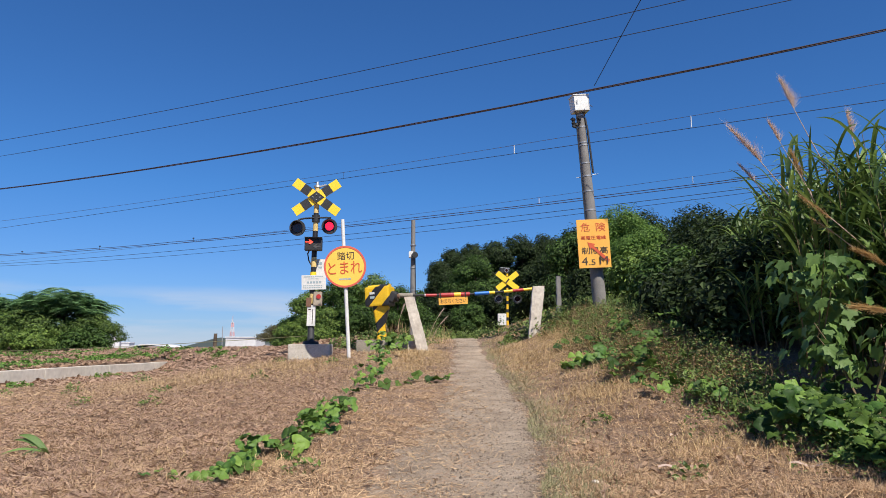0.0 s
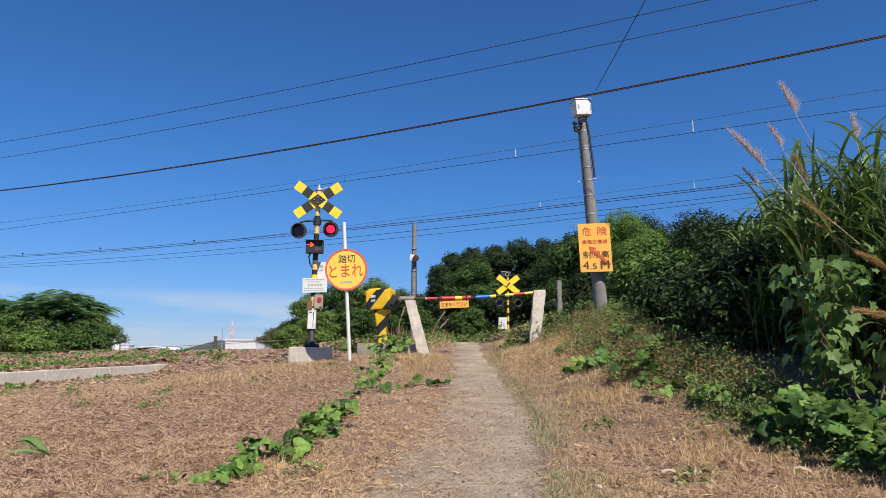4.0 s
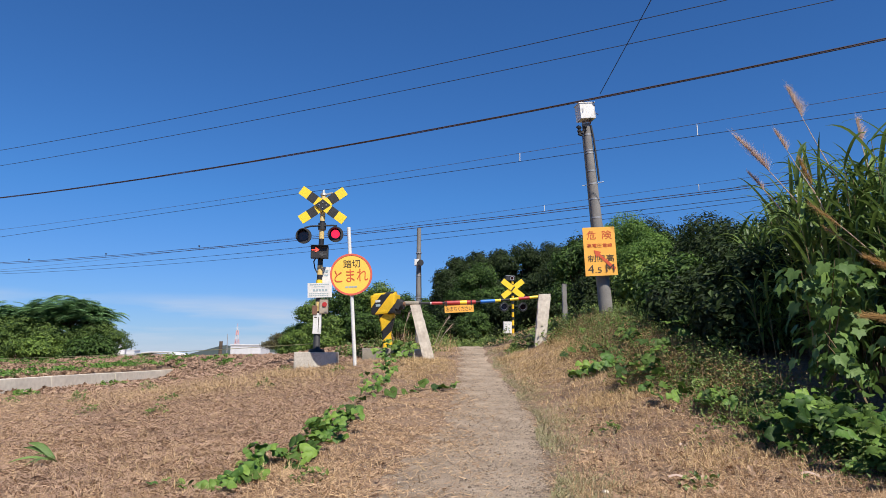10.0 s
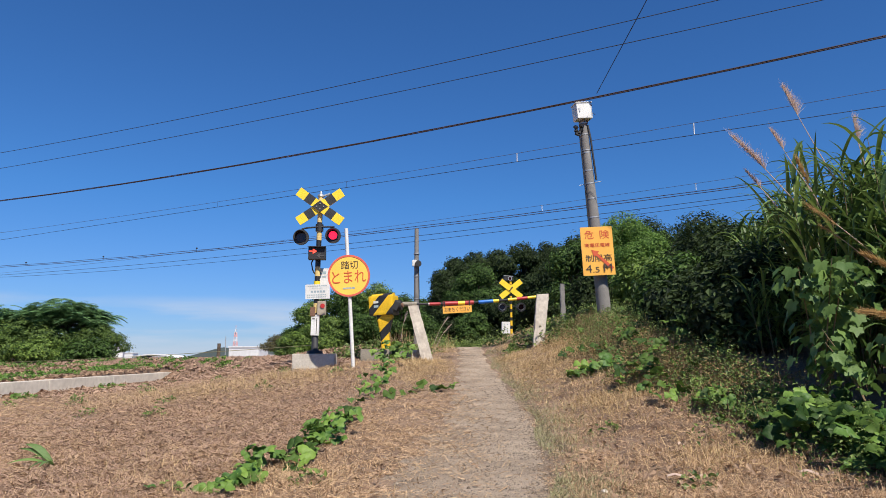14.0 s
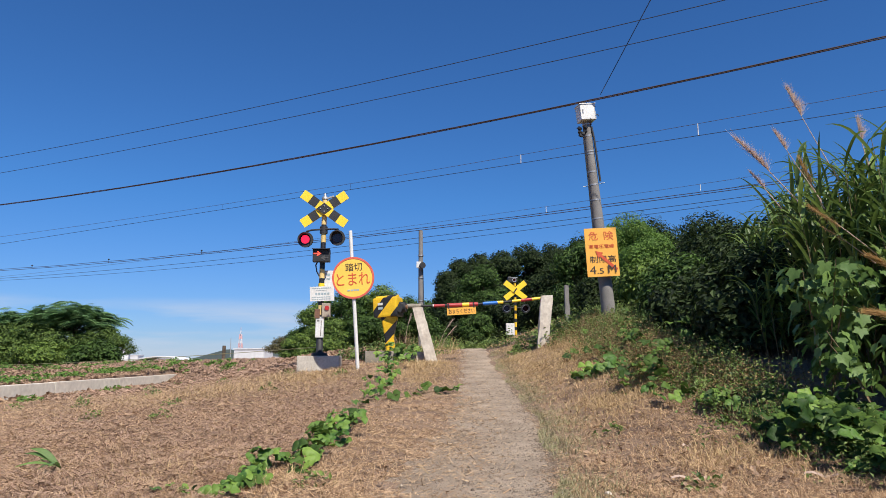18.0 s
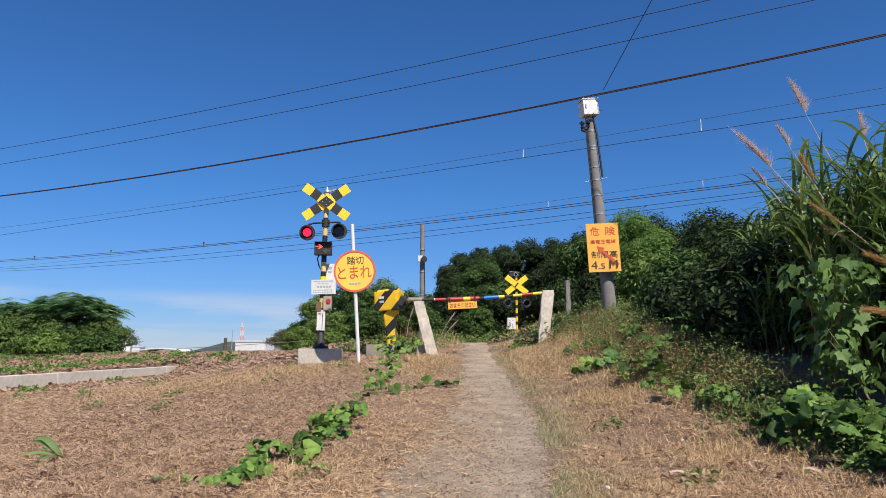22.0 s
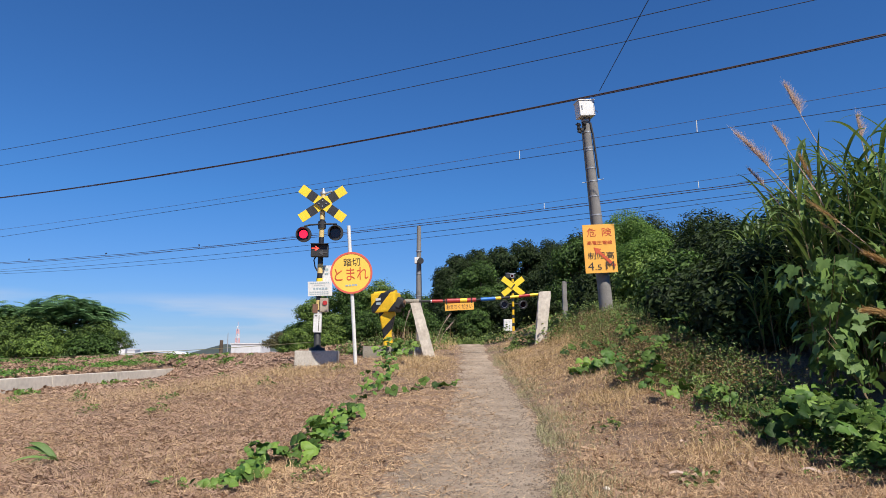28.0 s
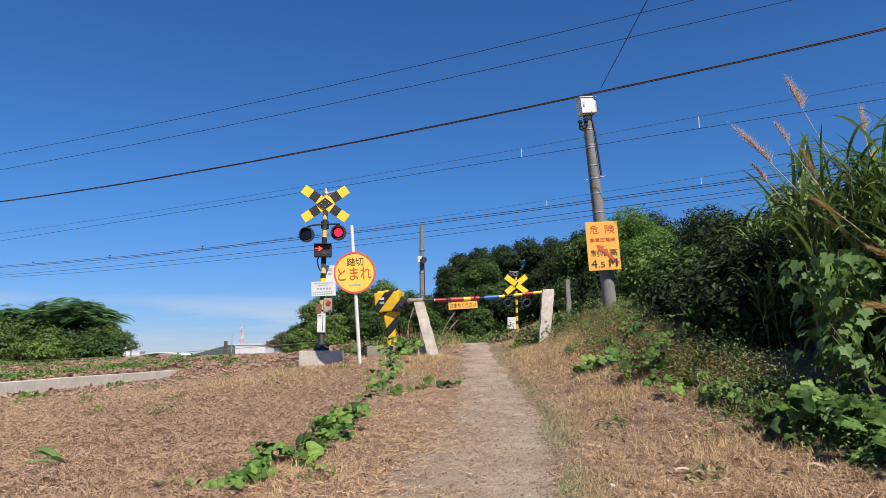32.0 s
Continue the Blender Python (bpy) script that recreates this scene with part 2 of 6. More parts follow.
M_olive = mat("olive_brown_leaf", (0.17, 0.15, 0.065), (0.055, 0.055, 0.028), 0.7, island=True, bump=0, leaf=0.25, spec=0.3)
M_twig = mat("dry_twig", (0.27, 0.18, 0.10), (0.10, 0.065, 0.04), 0.8, island=True, bump=0, spec=0.2)
M_plume_gold = mat("golden_plume_hair", (0.62, 0.42, 0.18), (0.36, 0.22, 0.09), 0.75, island=True, bump=0, leaf=0.35, spec=0.2)
M_fresh = mat("bright_fine_leaf", (0.21, 0.34, 0.065), (0.06, 0.125, 0.026), 0.6, scale=0.6, fine=4, island=True, bump=0, leaf=0.35, spec=0.3)
M_tree_light = mat("fresh_green_leaf", (0.23, 0.33, 0.065), (0.045, 0.09, 0.02), 0.5, scale=0.6, fine=4, island=True, bump=0, leaf=0.3, spec=0.3)
M_house = mat("white_wall", (0.72, 0.71, 0.70), (0.58, 0.57, 0.56), 0.8, scale=0.2, fine=2, bump=0)
M_roof = mat("grey_roof", (0.34, 0.34, 0.35), (0.24, 0.24, 0.25), 0.7, scale=0.3, fine=3, bump=0)
M_glass = mat("dark_window", (0.05, 0.06, 0.07), None, 0.15, bump=0)
M_hill = mat("wooded_hill", (0.06, 0.075, 0.06), (0.035, 0.047, 0.04), 0.95, scale=0.05, fine=0.4, bump=0)


# ---- mesh helpers ----
def mesh_of(name, bm, material):
    me = bpy.data.meshes.new(name)
    bm.to_mesh(me)
    bm.free()
    me.materials.append(material)
    return me


def part(name, bm, material, parent, label="", m=None):
    ob = new(name, bm if isinstance(bm, bpy.types.Mesh) else mesh_of(name, bm, material))
    ob.parent = parent
    if m is not None:
        ob.matrix_basis = m
    return tagged(ob, label)


def raw(name, verts, faces, material):
    me = bpy.data.meshes.new(name)
    me.from_pydata(verts, [], faces)
    me.materials.append(material)
    return me


def smooth(me):
    me.polygons.foreach_set("use_smooth", [True] * len(me.polygons))
    return me


def thing(name, m, label, category, group=""):
    ob = new(name)
    ob.matrix_basis = m
    return tagged(ob, label, category, group)


def box(size, m=None, bevel=0.0, bm=None):
    bm = bm or bmesh.new()
    vs = bmesh.ops.create_cube(bm, size=1.0, matrix=(m or Matrix()) @ Matrix.Diagonal((*size, 1)))["verts"]
    if bevel:
        es = list({e for v in vs for e in v.link_edges})
        bmesh.ops.bevel(bm, geom=es, offset=bevel, segments=2, affect="EDGES", profile=0.7)
    return bm


def tube(points, radii, seg=10, bm=None, cap=True):
    """A round tube along points; radii: one or one a point."""
    bm = bm or bmesh.new()
    pts = [Vector(p) for p in points]
    if not hasattr(radii, "__len__"):
        radii = [radii] * len(pts)
    rings = []
    for i, p in enumerate(pts):
        d = (pts[min(i + 1, len(pts) - 1)] - pts[max(i - 1, 0)]).normalized()
        u = d.orthogonal().normalized() if abs(d.z) > 0.99 else d.cross(Vector((0, 0, 1))).normalized()
        if abs(d.z) > 0.99:
            u = Vector((1, 0, 0))
        v = d.cross(u).normalized()
        rings.append([bm.verts.new(p + (u * math.cos(a) + v * math.sin(a)) * radii[i]) for a in [2 * math.pi * k / seg for k in range(seg)]])
    for a, b in zip(rings, rings[1:]):
        for k in range(seg):
            bm.faces.new((a[k], a[(k + 1) % seg], b[(k + 1) % seg], b[k])).smooth = True
    if cap:
        bm.faces.new([bm.verts.new(v.co) for v in rings[0][::-1]])
        bm.faces.new([bm.verts.new(v.co) for v in rings[-1]])
    return bm


def plate(outline, depth, m=None, bm=None, bevel=0.0):
    """A flat plate in x, z with the given outline; its front at y = 0, its back at y = depth."""
    bm = bm or bmesh.new()
    m = m or Matrix()
    a = [bm.verts.new(m @ Vector((x, 0, z))) for x, z in outline]
    b = [bm.verts.new(m @ Vector((x, depth, z))) for x, z in outline]
    n = len(a)
    bm.faces.new(a)
    bm.faces.new(b[::-1])
    for k in range(n):
        bm.faces.new((a[k], b[k], b[(k + 1) % n], a[(k + 1) % n]))
    bmesh.ops.recalc_face_normals(bm, faces=bm.faces)
    return bm


def circle(r, n=40, cx=0, cz=0):
    return [(cx + r * math.cos(2 * math.pi * k / n), cz + r * math.sin(2 * math.pi * k / n)) for k in range(n)]


def rect(w, h, cx=0, cz=0):
    return [(cx - w / 2, cz - h / 2), (cx + w / 2, cz - h / 2), (cx + w / 2, cz + h / 2), (cx - w / 2, cz + h / 2)]


def ring(r0, r1, depth, n=48):
    bm = bmesh.new()
    loops = [[bm.verts.new((r * math.cos(2 * math.pi * k / n), y, r * math.sin(2 * math.pi * k / n))) for k in range(n)]
             for r, y in ((r0, 0), (r1, 0), (r1, depth), (r0, depth))]
    for i in range(4):
        a, b = loops[i], loops[(i + 1) % 4]
        for k in range(n):
            bm.faces.new((a[k], a[(k + 1) % n], b[(k + 1) % n], b[k]))
    bmesh.ops.recalc_face_normals(bm, faces=bm.faces)
    return bm


def lettering(name, text, width, height, cx, cz, y, material, parent, m=None):
    """Words in the built-in font, fitted to a width and height, standing in x, z and facing -y."""
    cu = bpy.data.curves.new(name, "FONT")
    cu.body, cu.align_x, cu.align_y = text, "LEFT", "BOTTOM_BASELINE"
    cu.extrude = 0.002
    tmp = bpy.data.objects.new("lettering", cu)
    scene.collection.objects.link(tmp)
    me = bpy.data.meshes.new_from_object(tmp.evaluated_get(bpy.context.evaluated_depsgraph_get()))
    bpy.data.objects.remove(tmp)
    co = np.zeros(len(me.vertices) * 3)
    me.vertices.foreach_get("co", co)
    co = co.reshape(-1, 3)
    lo, hi = co.min(0), co.max(0)
    out = np.empty_like(co)
    out[:, 0] = cx + ((co[:, 0] - lo[0]) / (hi[0] - lo[0]) - 0.5) * width
    out[:, 2] = cz + ((co[:, 1] - lo[1]) / (hi[1] - lo[1]) - 0.5) * height
    out[:, 1] = y - co[:, 2]
    me.vertices.foreach_set("co", out.ravel())
    me.materials.clear()
    me.materials.append(material)
    me.update()
    return part(name, me, material, parent, m=m)


def bars(name, rows, y, material, parent):
    """Unreadable print: thin bars (width, height, x, z)."""
    for w, h, x, z in rows:
        part(name, plate(rect(w, h), 0.004), material, parent, m=pose(x, y, z))


rng = np.random.default_rng(7)


# ---- ground ----
TRACK = np.array((-0.869, 0.494))
ACROSS = np.array((0.494, 0.869))


def step(a, b, v):
    t = np.clip((v - a) / (b - a), 0, 1)
    return t * t * (3 - 2 * t)


def track_side(x, y):
    """Metres across the line of the railway; negative on the camera's side."""
    return (x - 0.3) * ACROSS[0] + (y - 19.8) * ACROSS[1]


def ground(x, y):
    x, y = np.asarray(x, float), np.asarray(y, float)
    mid = np.interp(y, (-60, 0, 14, 18, 21, 27, 60), (-0.6, 0.25, 1.286, 1.66, 1.72, 1.75, 1.9))
    low = np.interp(y, (-60, 0, 12, 22, 30, 60), (-1.0, 0.22, 0.70, 0.74, 0.86, 0.9))
    z = mid + (low - mid) * step(2.2, 7.6, -x)
    # upper field behind the low wall
    field = np.interp(y, (0, 13, 25, 60), (0.75, 0.93, 1.2, 1.3))
    z = np.where(x < -8.45, np.maximum(z, field), z)
    # railway bed
    s = track_side(x, y)
    z = z + (np.interp(x, (-14, -8, -4, -2), (1.27, 1.34, 1.42, 1.54)) - z) * step(-3.6, -1.6, s) * (1 - step(9, 13, s)) * step(2.0, 4.0, -x)
    # bank on the other side of the path
    h = np.interp(y, (-20, 3, 4.6, 5.8, 9, 15, 22, 60), (0.1, 0.1, 0.18, 0.33, 0.85, 1.0, 0.8, 0.4))
    z = z + h * step(0.95, 4.0, x)
    # low berm between signal and path
    z = z + 0.17 * np.exp(-(((x + 1.0) / 0.95) ** 2) - ((y - 12.7) / 1.3) ** 2)
    # beyond the line the land drops to the valley and rises in a wooded slope
    far = step(12, 40, s)
    z = z + far * np.interp(x, (-14, -6, 4), (-2.2, -0.6, -0.1))
    return z


def unevenness(x, y):
    return 0.022 * np.sin(x * 3.1 + 1.3 * np.sin(y * 2.3)) * np.cos(y * 2.7 + x) + 0.012 * np.sin(x * 9.1 + y * 4.0) * np.sin(y * 8.3 - x * 3) + 0.016 * np.sin(x * 6.3 + 2.0 * np.sin(y * 5.1)) * np.sin(y * 7.7 + 1.5 * np.sin(x * 4.3)) + 0.009 * np.sin(x * 17.0 + 2.2 * np.sin(y * 11.0)) * np.sin(y * 19.0 + 1.7 * np.sin(x * 13.0))


def path_mid(y):
    return np.interp(y, (-8, 4.5, 5.5, 7, 9.5, 14.8, 18.5, 24, 30), (-0.1, 0.38, 0.50, 0.63, 0.69, 0.74, 0.84, 1.0, 1.2))


def path_half(y):
    """The path's reach to either side of its middle."""
    y = np.asarray(y, float)
    a = np.interp(y, (1.5, 4.5, 7, 10, 15, 25), (0.95, 0.86, 0.60, 0.42, 0.28, 0.3)) + 0.05 * np.sin(y * 5) + 0.06 * np.sin(y * 13.7) + 0.04 * np.sin(y * 31)
    b = np.interp(y, (1.5, 4.5, 7, 10, 15, 25), (0.38, 0.37, 0.35, 0.31, 0.25, 0.3)) + 0.03 * np.sin(y * 4.1 + 1) + 0.03 * np.sin(y * 17.3)
    return a, b


def on_path(x, y):
    a, b = path_half(y)
    d = np.asarray(x) - path_mid(y)
    return 0.022 * ((d > -a) & (d < b))


def top(x, y):
    z = ground(x, y)
    d = np.abs(np.asarray(x) - path_mid(y))
    return z + unevenness(np.asarray(x), np.asarray(y)) * step(0.3, 0.8, d)


def axis(lo, hi, dense_lo, dense_hi, fine, growth=1.16):
    v = list(np.arange(dense_lo, dense_hi + fine / 2, fine))
    s = fine
    while v[-1] < hi:
        s *= growth
        v.append(min(hi, v[-1] + s))
    s = fine
    while v[0] > lo:
        s *= growth
        v.insert(0, max(lo, v[0] - s))
    return np.array(v)


xs, ys = axis(-2500, 2500, -9.5, 5.5, 0.09), axis(-2500, 3500, 3.0, 17, 0.09)
gx, gy = np.meshgrid(xs, ys)
gz = top(gx, gy)
nx = len(xs)
quads = [(j * nx + i, j * nx + i + 1, (j + 1) * nx + i + 1, (j + 1) * nx + i) for j in range(len(ys) - 1) for i in range(nx - 1)]
tagged(new("ground", smooth(raw("ground", np.stack([gx, gy, gz], -1).reshape(-1, 3).tolist(), quads, M_soil))),
       "sunlit slope of brown soil under dry cut grass", "ground", kind="structure")

# gravel path: a worn strip with a ragged edge
pv, pf = [], []
py = np.concatenate([np.arange(-25, 2.96, 0.16), np.arange(3, 22, 0.06)])
for j, y in enumerate(py):
    half_l, half_r = (float(v) for v in path_half(y))
    for k in range(25):
        u = k / 24
        x = float(path_mid(y)) - half_l + (half_l + half_r) * u
        edge = min(u, 1 - u) * 24
        z = float(top(x, y)) + 0.006 + 0.007 * noise.noise((x * 5, y * 5, 3)) + 0.006 * noise.noise((x * 14, y * 14, 7)) + (0.012 if edge > 0.5 else -0.012)
        pv.append((x, y, z))
pf = [(j * 25 + k, j * 25 + k + 1, (j + 1) * 25 + k + 1, (j + 1) * 25 + k) for j in range(len(py) - 1) for k in range(24)]
tagged(new("gravel_path", smooth(raw("gravel_path", pv, pf, M_gravel))), "narrow grey gravel footpath worn through dry grass", "path", kind="structure")

# low retaining wall along the field
wall = thing("retaining_wall", pose(0, 0, 0), "low weathered concrete retaining wall beside the field", "wall")
wall["kind"] = "structure"
for k in range(6):
    y0 = 6.2 + k * 2.9
    bm = box((0.16, 2.885, 0.75), pose(-8.42, y0 + 1.45, 1.0 - 0.375 + 0.004 * (k % 2)), 0.012)
    part("wall_panel", bm, M_wall, wall)


# ---- small growth on the ground ----
def blades(name, x, y, length, width, lay, material, label, z_off=0.0, lean=None, category="dry grass"):
    """Single grass blades, each a thin bent strip of two quads; lay: 0 stands, 1 lies flat."""
    n = len(x)
    az = rng.uniform(0, 2 * np.pi, n) if lean is None else lean
    el = np.clip((1 - lay) * np.pi / 2 + rng.normal(0, 0.16, n), 0.02, 1.5)
    d = np.stack([np.cos(az) * np.cos(el), np.sin(az) * np.cos(el), np.sin(el)], 1)
    side = np.stack([-np.sin(az), np.cos(az), rng.normal(0, 0.5, n)], 1)
    side /= np.linalg.norm(side, axis=1)[:, None]
    base = np.stack([x, y, top(x, y) + on_path(x, y) + z_off + rng.uniform(0, 0.02, n)], 1)
    L, W = length[:, None], width[:, None]
    midp = base + d * L * 0.55
    tip = base + d * L + np.stack([np.zeros(n), np.zeros(n), -L[:, 0] * 0.12 * (1 - lay)], 1)
    v = np.stack([base - side * W, base + side * W, midp - side * W * 0.8, midp + side * W * 0.8, tip - side * W * 0.2, tip + side * W * 0.2], 1).reshape(-1, 3)
    k = np.arange(n) * 6
    f = np.concatenate([np.stack([k, k + 1, k + 3, k + 2], 1), np.stack([k + 2, k + 3, k + 5, k + 4], 1)])
    return tagged(new(name, raw(name, v.tolist(), f.tolist(), material)), label, category, kind="stuff")


def chaff(name, x, y, length, width, tilt, material, label, turn, z_off=0.0, category="dry grass"):
    """Short cut pieces of stalk and leaf, each one tapered strip; tilt: its rise in radians."""
    n = len(x)
    d = np.stack([np.cos(turn) * np.cos(tilt), np.sin(turn) * np.cos(tilt), np.sin(tilt)], 1)
    side = np.stack([-np.sin(turn), np.cos(turn), rng.normal(0, 0.7, n)], 1)
    side /= np.linalg.norm(side, axis=1)[:, None]
    base = np.stack([x, y, top(x, y) + on_path(x, y) + z_off + rng.uniform(-0.004, 0.018, n)], 1)
    tip, W = base + d * length[:, None], side * width[:, None]
    v = np.stack([base - W, base + W, tip + W * 0.55, tip - W * 0.55], 1).reshape(-1, 3)
    f = (np.arange(n) * 4)[:, None] + np.arange(4)[None]
    return tagged(new(name, raw(name, v.tolist(), f.tolist(), material)), label, category, kind="stuff")


def edge_x(y):
    """Where the green growth of the bank begins."""
    return np.interp(y, (0, 3, 4.4, 5.1, 5.8, 7.1, 9.3, 10.5, 13.5, 16), (6.5, 3.2, 2.62, 2.52, 2.45, 2.60, 2.36, 2.36, 2.6, 2.6))


def scatter(n, y0, y1, power=1.7):
    """Random spots, thinner with distance."""
    u = rng.uniform(0, 1, n)
    a, b = y0 ** (1 - power), y1 ** (1 - power)
    y = (a + (b - a) * u) ** (1 / (1 - power))
    return rng.uniform(-0.78, 0.78, n) * (y + 0.6), y


x, y = scatter(740000, 2.4, 18, 1.7)
thin = rng.uniform(0, 1, len(x)) < np.clip((y - 2.4) / 1.7, 0, 1) * np.clip((0.79 - np.abs(x) / (y + 0.6)) / 0.12, 0, 1)
x, y = x[thin], y[thin]
x2, y2 = rng.uniform(-8.3, 7, 330000), rng.uniform(-6, 9, 330000)
out = (y2 + rng.normal(0, 0.5, len(y2)) < 3.7) | (np.abs(x2) + rng.normal(0, 0.4, len(y2)) > 0.76 * (y2 + 0.6))
x2, y2 = x2[out], y2[out]
rough = np.concatenate([np.zeros(len(x)), np.ones(len(x2))])
x, y = np.concatenate([x, x2]), np.concatenate([y, y2])
d = x - path_mid(y)
d = np.where(d < 0, d / np.interp(y, (3, 5, 7, 10, 15), (2.1, 1.9, 1.45, 1.1, 0.75)), d * np.interp(y, (0, 8, 15), (1.0, 1.05, 1.3)))
keep = rng.uniform(0, 1, len(x)) < np.interp(d, (-1.0, -0.55, -0.36, -0.2, -0.05, 0.12, 0.28, 0.36, 0.48), (1.0, 0.85, 0.52, 0.30, 0.12, 0.05, 0.07, 0.5, 1.0))
keep &= (x > -8.3) & (x < edge_x(y) + 0.5) & (track_side(x, y) < -0.4)
# thinner in worn patches, where the soil shows
worn = np.sin(x * 2.1 + 1.7 * np.sin(y * 0.9)) * np.sin(y * 1.6 + 1.2 * np.sin(x * 1.3)) + 0.6 * np.sin(x * 5.3 + y * 3.1) * np.sin(y * 4.7 - x * 2.2)
keep &= rng.uniform(0, 1, len(x)) < np.clip(0.72 + 0.42 * worn, 0.28, 1)
x, y, rough = x[keep], y[keep], rough[keep]
n = len(x)
lean = np.where(rng.uniform(0, 1, n) < 0.5, rng.normal(0.9, 0.6, n), rng.uniform(0, 6.283, n)) + np.pi * (rng.uniform(0, 1, n) < 0.5)
tilt = np.abs(rng.normal(0.12, 0.22, n)) + 0.5 * (rng.uniform(0, 1, n) < 0.08)
chaff("dry_grass", x, y, rng.uniform(0.018, 0.065, n) * (1 + 0.8 * rough) * (1 + 1.1 * (rng.uniform(0, 1, n) < 0.05)), rng.uniform(0.0006, 0.0022, n) * (1 + 0.7 * (rng.uniform(0, 1, n) < 0.12)) * np.where(x > path_mid(y), 0.75, 1.0) + 0.00012 * np.maximum(y, 0) + 0.0022 * rough, tilt, M_straw, "flattened pale brown straw left from mowing", lean)
# cut stubble that still stands
x, y = scatter(120000, 3.2, 17, 1.55)
d = x - path_mid(y)
clump = np.sin(x * 7.3 + 2 * np.sin(y * 3.1)) * np.sin(y * 6.1 + 2 * np.sin(x * 4.7))
keep = ((d < -0.9) | (d > 0.45)) & (x > -8.2) & (x < edge_x(y) + 0.3) & (track_side(x, y) < -0.6) & (rng.uniform(0, 1, len(x)) < 0.45 + 0.5 * clump)
x, y = x[keep], y[keep]
n = len(x)
blades("stubble", x, y, rng.uniform(0.025, 0.075, n), rng.uniform(0.0009, 0.0022, n) + 0.0001 * y, rng.uniform(0.15, 0.75, n), M_straw, "short standing stubble of cut dry grass")
# longer standing dry grass: at the crest and along the bank
sx, sy = [], []
for cx, cy, rx, ry, k in ((-0.45, 12.6, 0.7, 2.0, 5000), (1.9, 7.8, 0.5, 1.0, 2200), (1.6, 12.0, 0.55, 2.4, 3500), (2.2, 5.3, 0.6, 0.6, 1200), (-2.2, 12.0, 1.2, 1.2, 4000), (2.4, 14.0, 0.8, 1.6, 2500), (2.5, 10.2, 0.9, 2.4, 7000), (2.9, 12.8, 0.9, 1.6, 4000), (2.45, 12.2, 0.5, 1.6, 4000), (2.75, 8.8, 0.6, 1.8, 6000), (3.1, 10.6, 0.8, 1.8, 4000), (1.7, 16.6, 0.5, 1.2, 1500), (0.0, 16.6, 0.5, 1.4, 500), (2.2, 20.5, 0.9, 1.2, 3000), (3.2, 19.5, 0.8, 1.0, 2500), (-0.3, 19.5, 0.6, 1.0, 2000), (1.9, 22.5, 1.0, 1.0, 2500), (0.0, 21.0, 0.8, 1.0, 2000), (-0.3, 14.4, 0.7, 0.5, 1500), (1.5, 14.4, 0.5, 0.7, 1600), (2.6, 13.6, 0.6, 0.9, 2200), (-3.5, 10.5, 2.0, 1.5, 4500), (-1.6, 5.2, 1.2, 0.7, 500)):
    sx.append(cx + rng.normal(0, 0.5, k) * rx)
    sy.append(cy + rng.normal(0, 0.5, k) * ry)
sx, sy = np.concatenate(sx), np.concatenate(sy)
dd = sx - path_mid(sy)
ok = (dd < -0.42) | (dd > 0.42)
sx, sy = sx[ok], sy[ok]
n = len(sx)
blades("standing_dry_grass", sx, sy, rng.uniform(0.04, 0.145, n), rng.uniform(0.0013, 0.0032, n), rng.uniform(0.25, 0.97, n), M_gold, "golden dry grass standing along the path and bank")
# green fringe along the path's edge
y = scatter(14000, 3.8, 17, 1.15)[1]
x = path_mid(y) + np.interp(y, (4, 10, 17), (0.40, 0.38, 0.36)) + np.abs(rng.normal(0, 0.26, len(y))) - 0.06 + 0.05 * np.sin(y * 2.7)
keep = np.sin(y * 1.9 + 0.6) + np.sin(y * 4.3) + rng.normal(0, 0.9, len(y)) > -0.9
x, y = x[keep], y[keep]
n = len(x)
blades("green_grass", x, y, rng.uniform(0.02, 0.075, n), rng.uniform(0.0012, 0.0028, n), rng.uniform(0.2, 0.8, n), M_grass, "short dusty green grass fringing the gravel path", category="grass")


# loose stones of the path
n = 60000
y = scatter(n, 3.4, 17, 1.6)[1]
x = path_mid(y) - 0.02 + np.where(rng.uniform(0, 1, n) < 0.5, -1, 1) * np.abs(rng.normal(0, 0.26, n))
x = np.where(x < path_mid(y), path_mid(y) + (x - path_mid(y)) * np.interp(y, (3, 5, 7, 10, 15), (2.0, 1.8, 1.4, 1.1, 0.9)), x)
q = rng.uniform(0.0016, 0.0052, n) * (1 + (rng.uniform(0, 1, n) < 0.05) * rng.uniform(0.6, 2.2, n))
c = np.stack([x, y, top(x, y) + 0.018 + q * 0.3], 1)
octa = np.array(((1, 0.1, 0), (-0.1, 1, 0.1), (-1, -0.1, 0), (0.1, -1, 0), (0.1, 0, 0.75)))
v = (c[:, None] + octa[None] * rng.uniform(0.6, 1.15, (n, 5, 3)) * q[:, None, None]).reshape(-1, 3)
k = np.arange(n) * 5
f = np.concatenate([np.stack([k + i, k + (i + 1) % 4, k + 4], 1) for i in range(4)])
tagged(new("gravel", raw("gravel", v.tolist(), f.tolist(), M_pebble)), "small loose stones lying on the footpath", "gravel", kind="stuff")
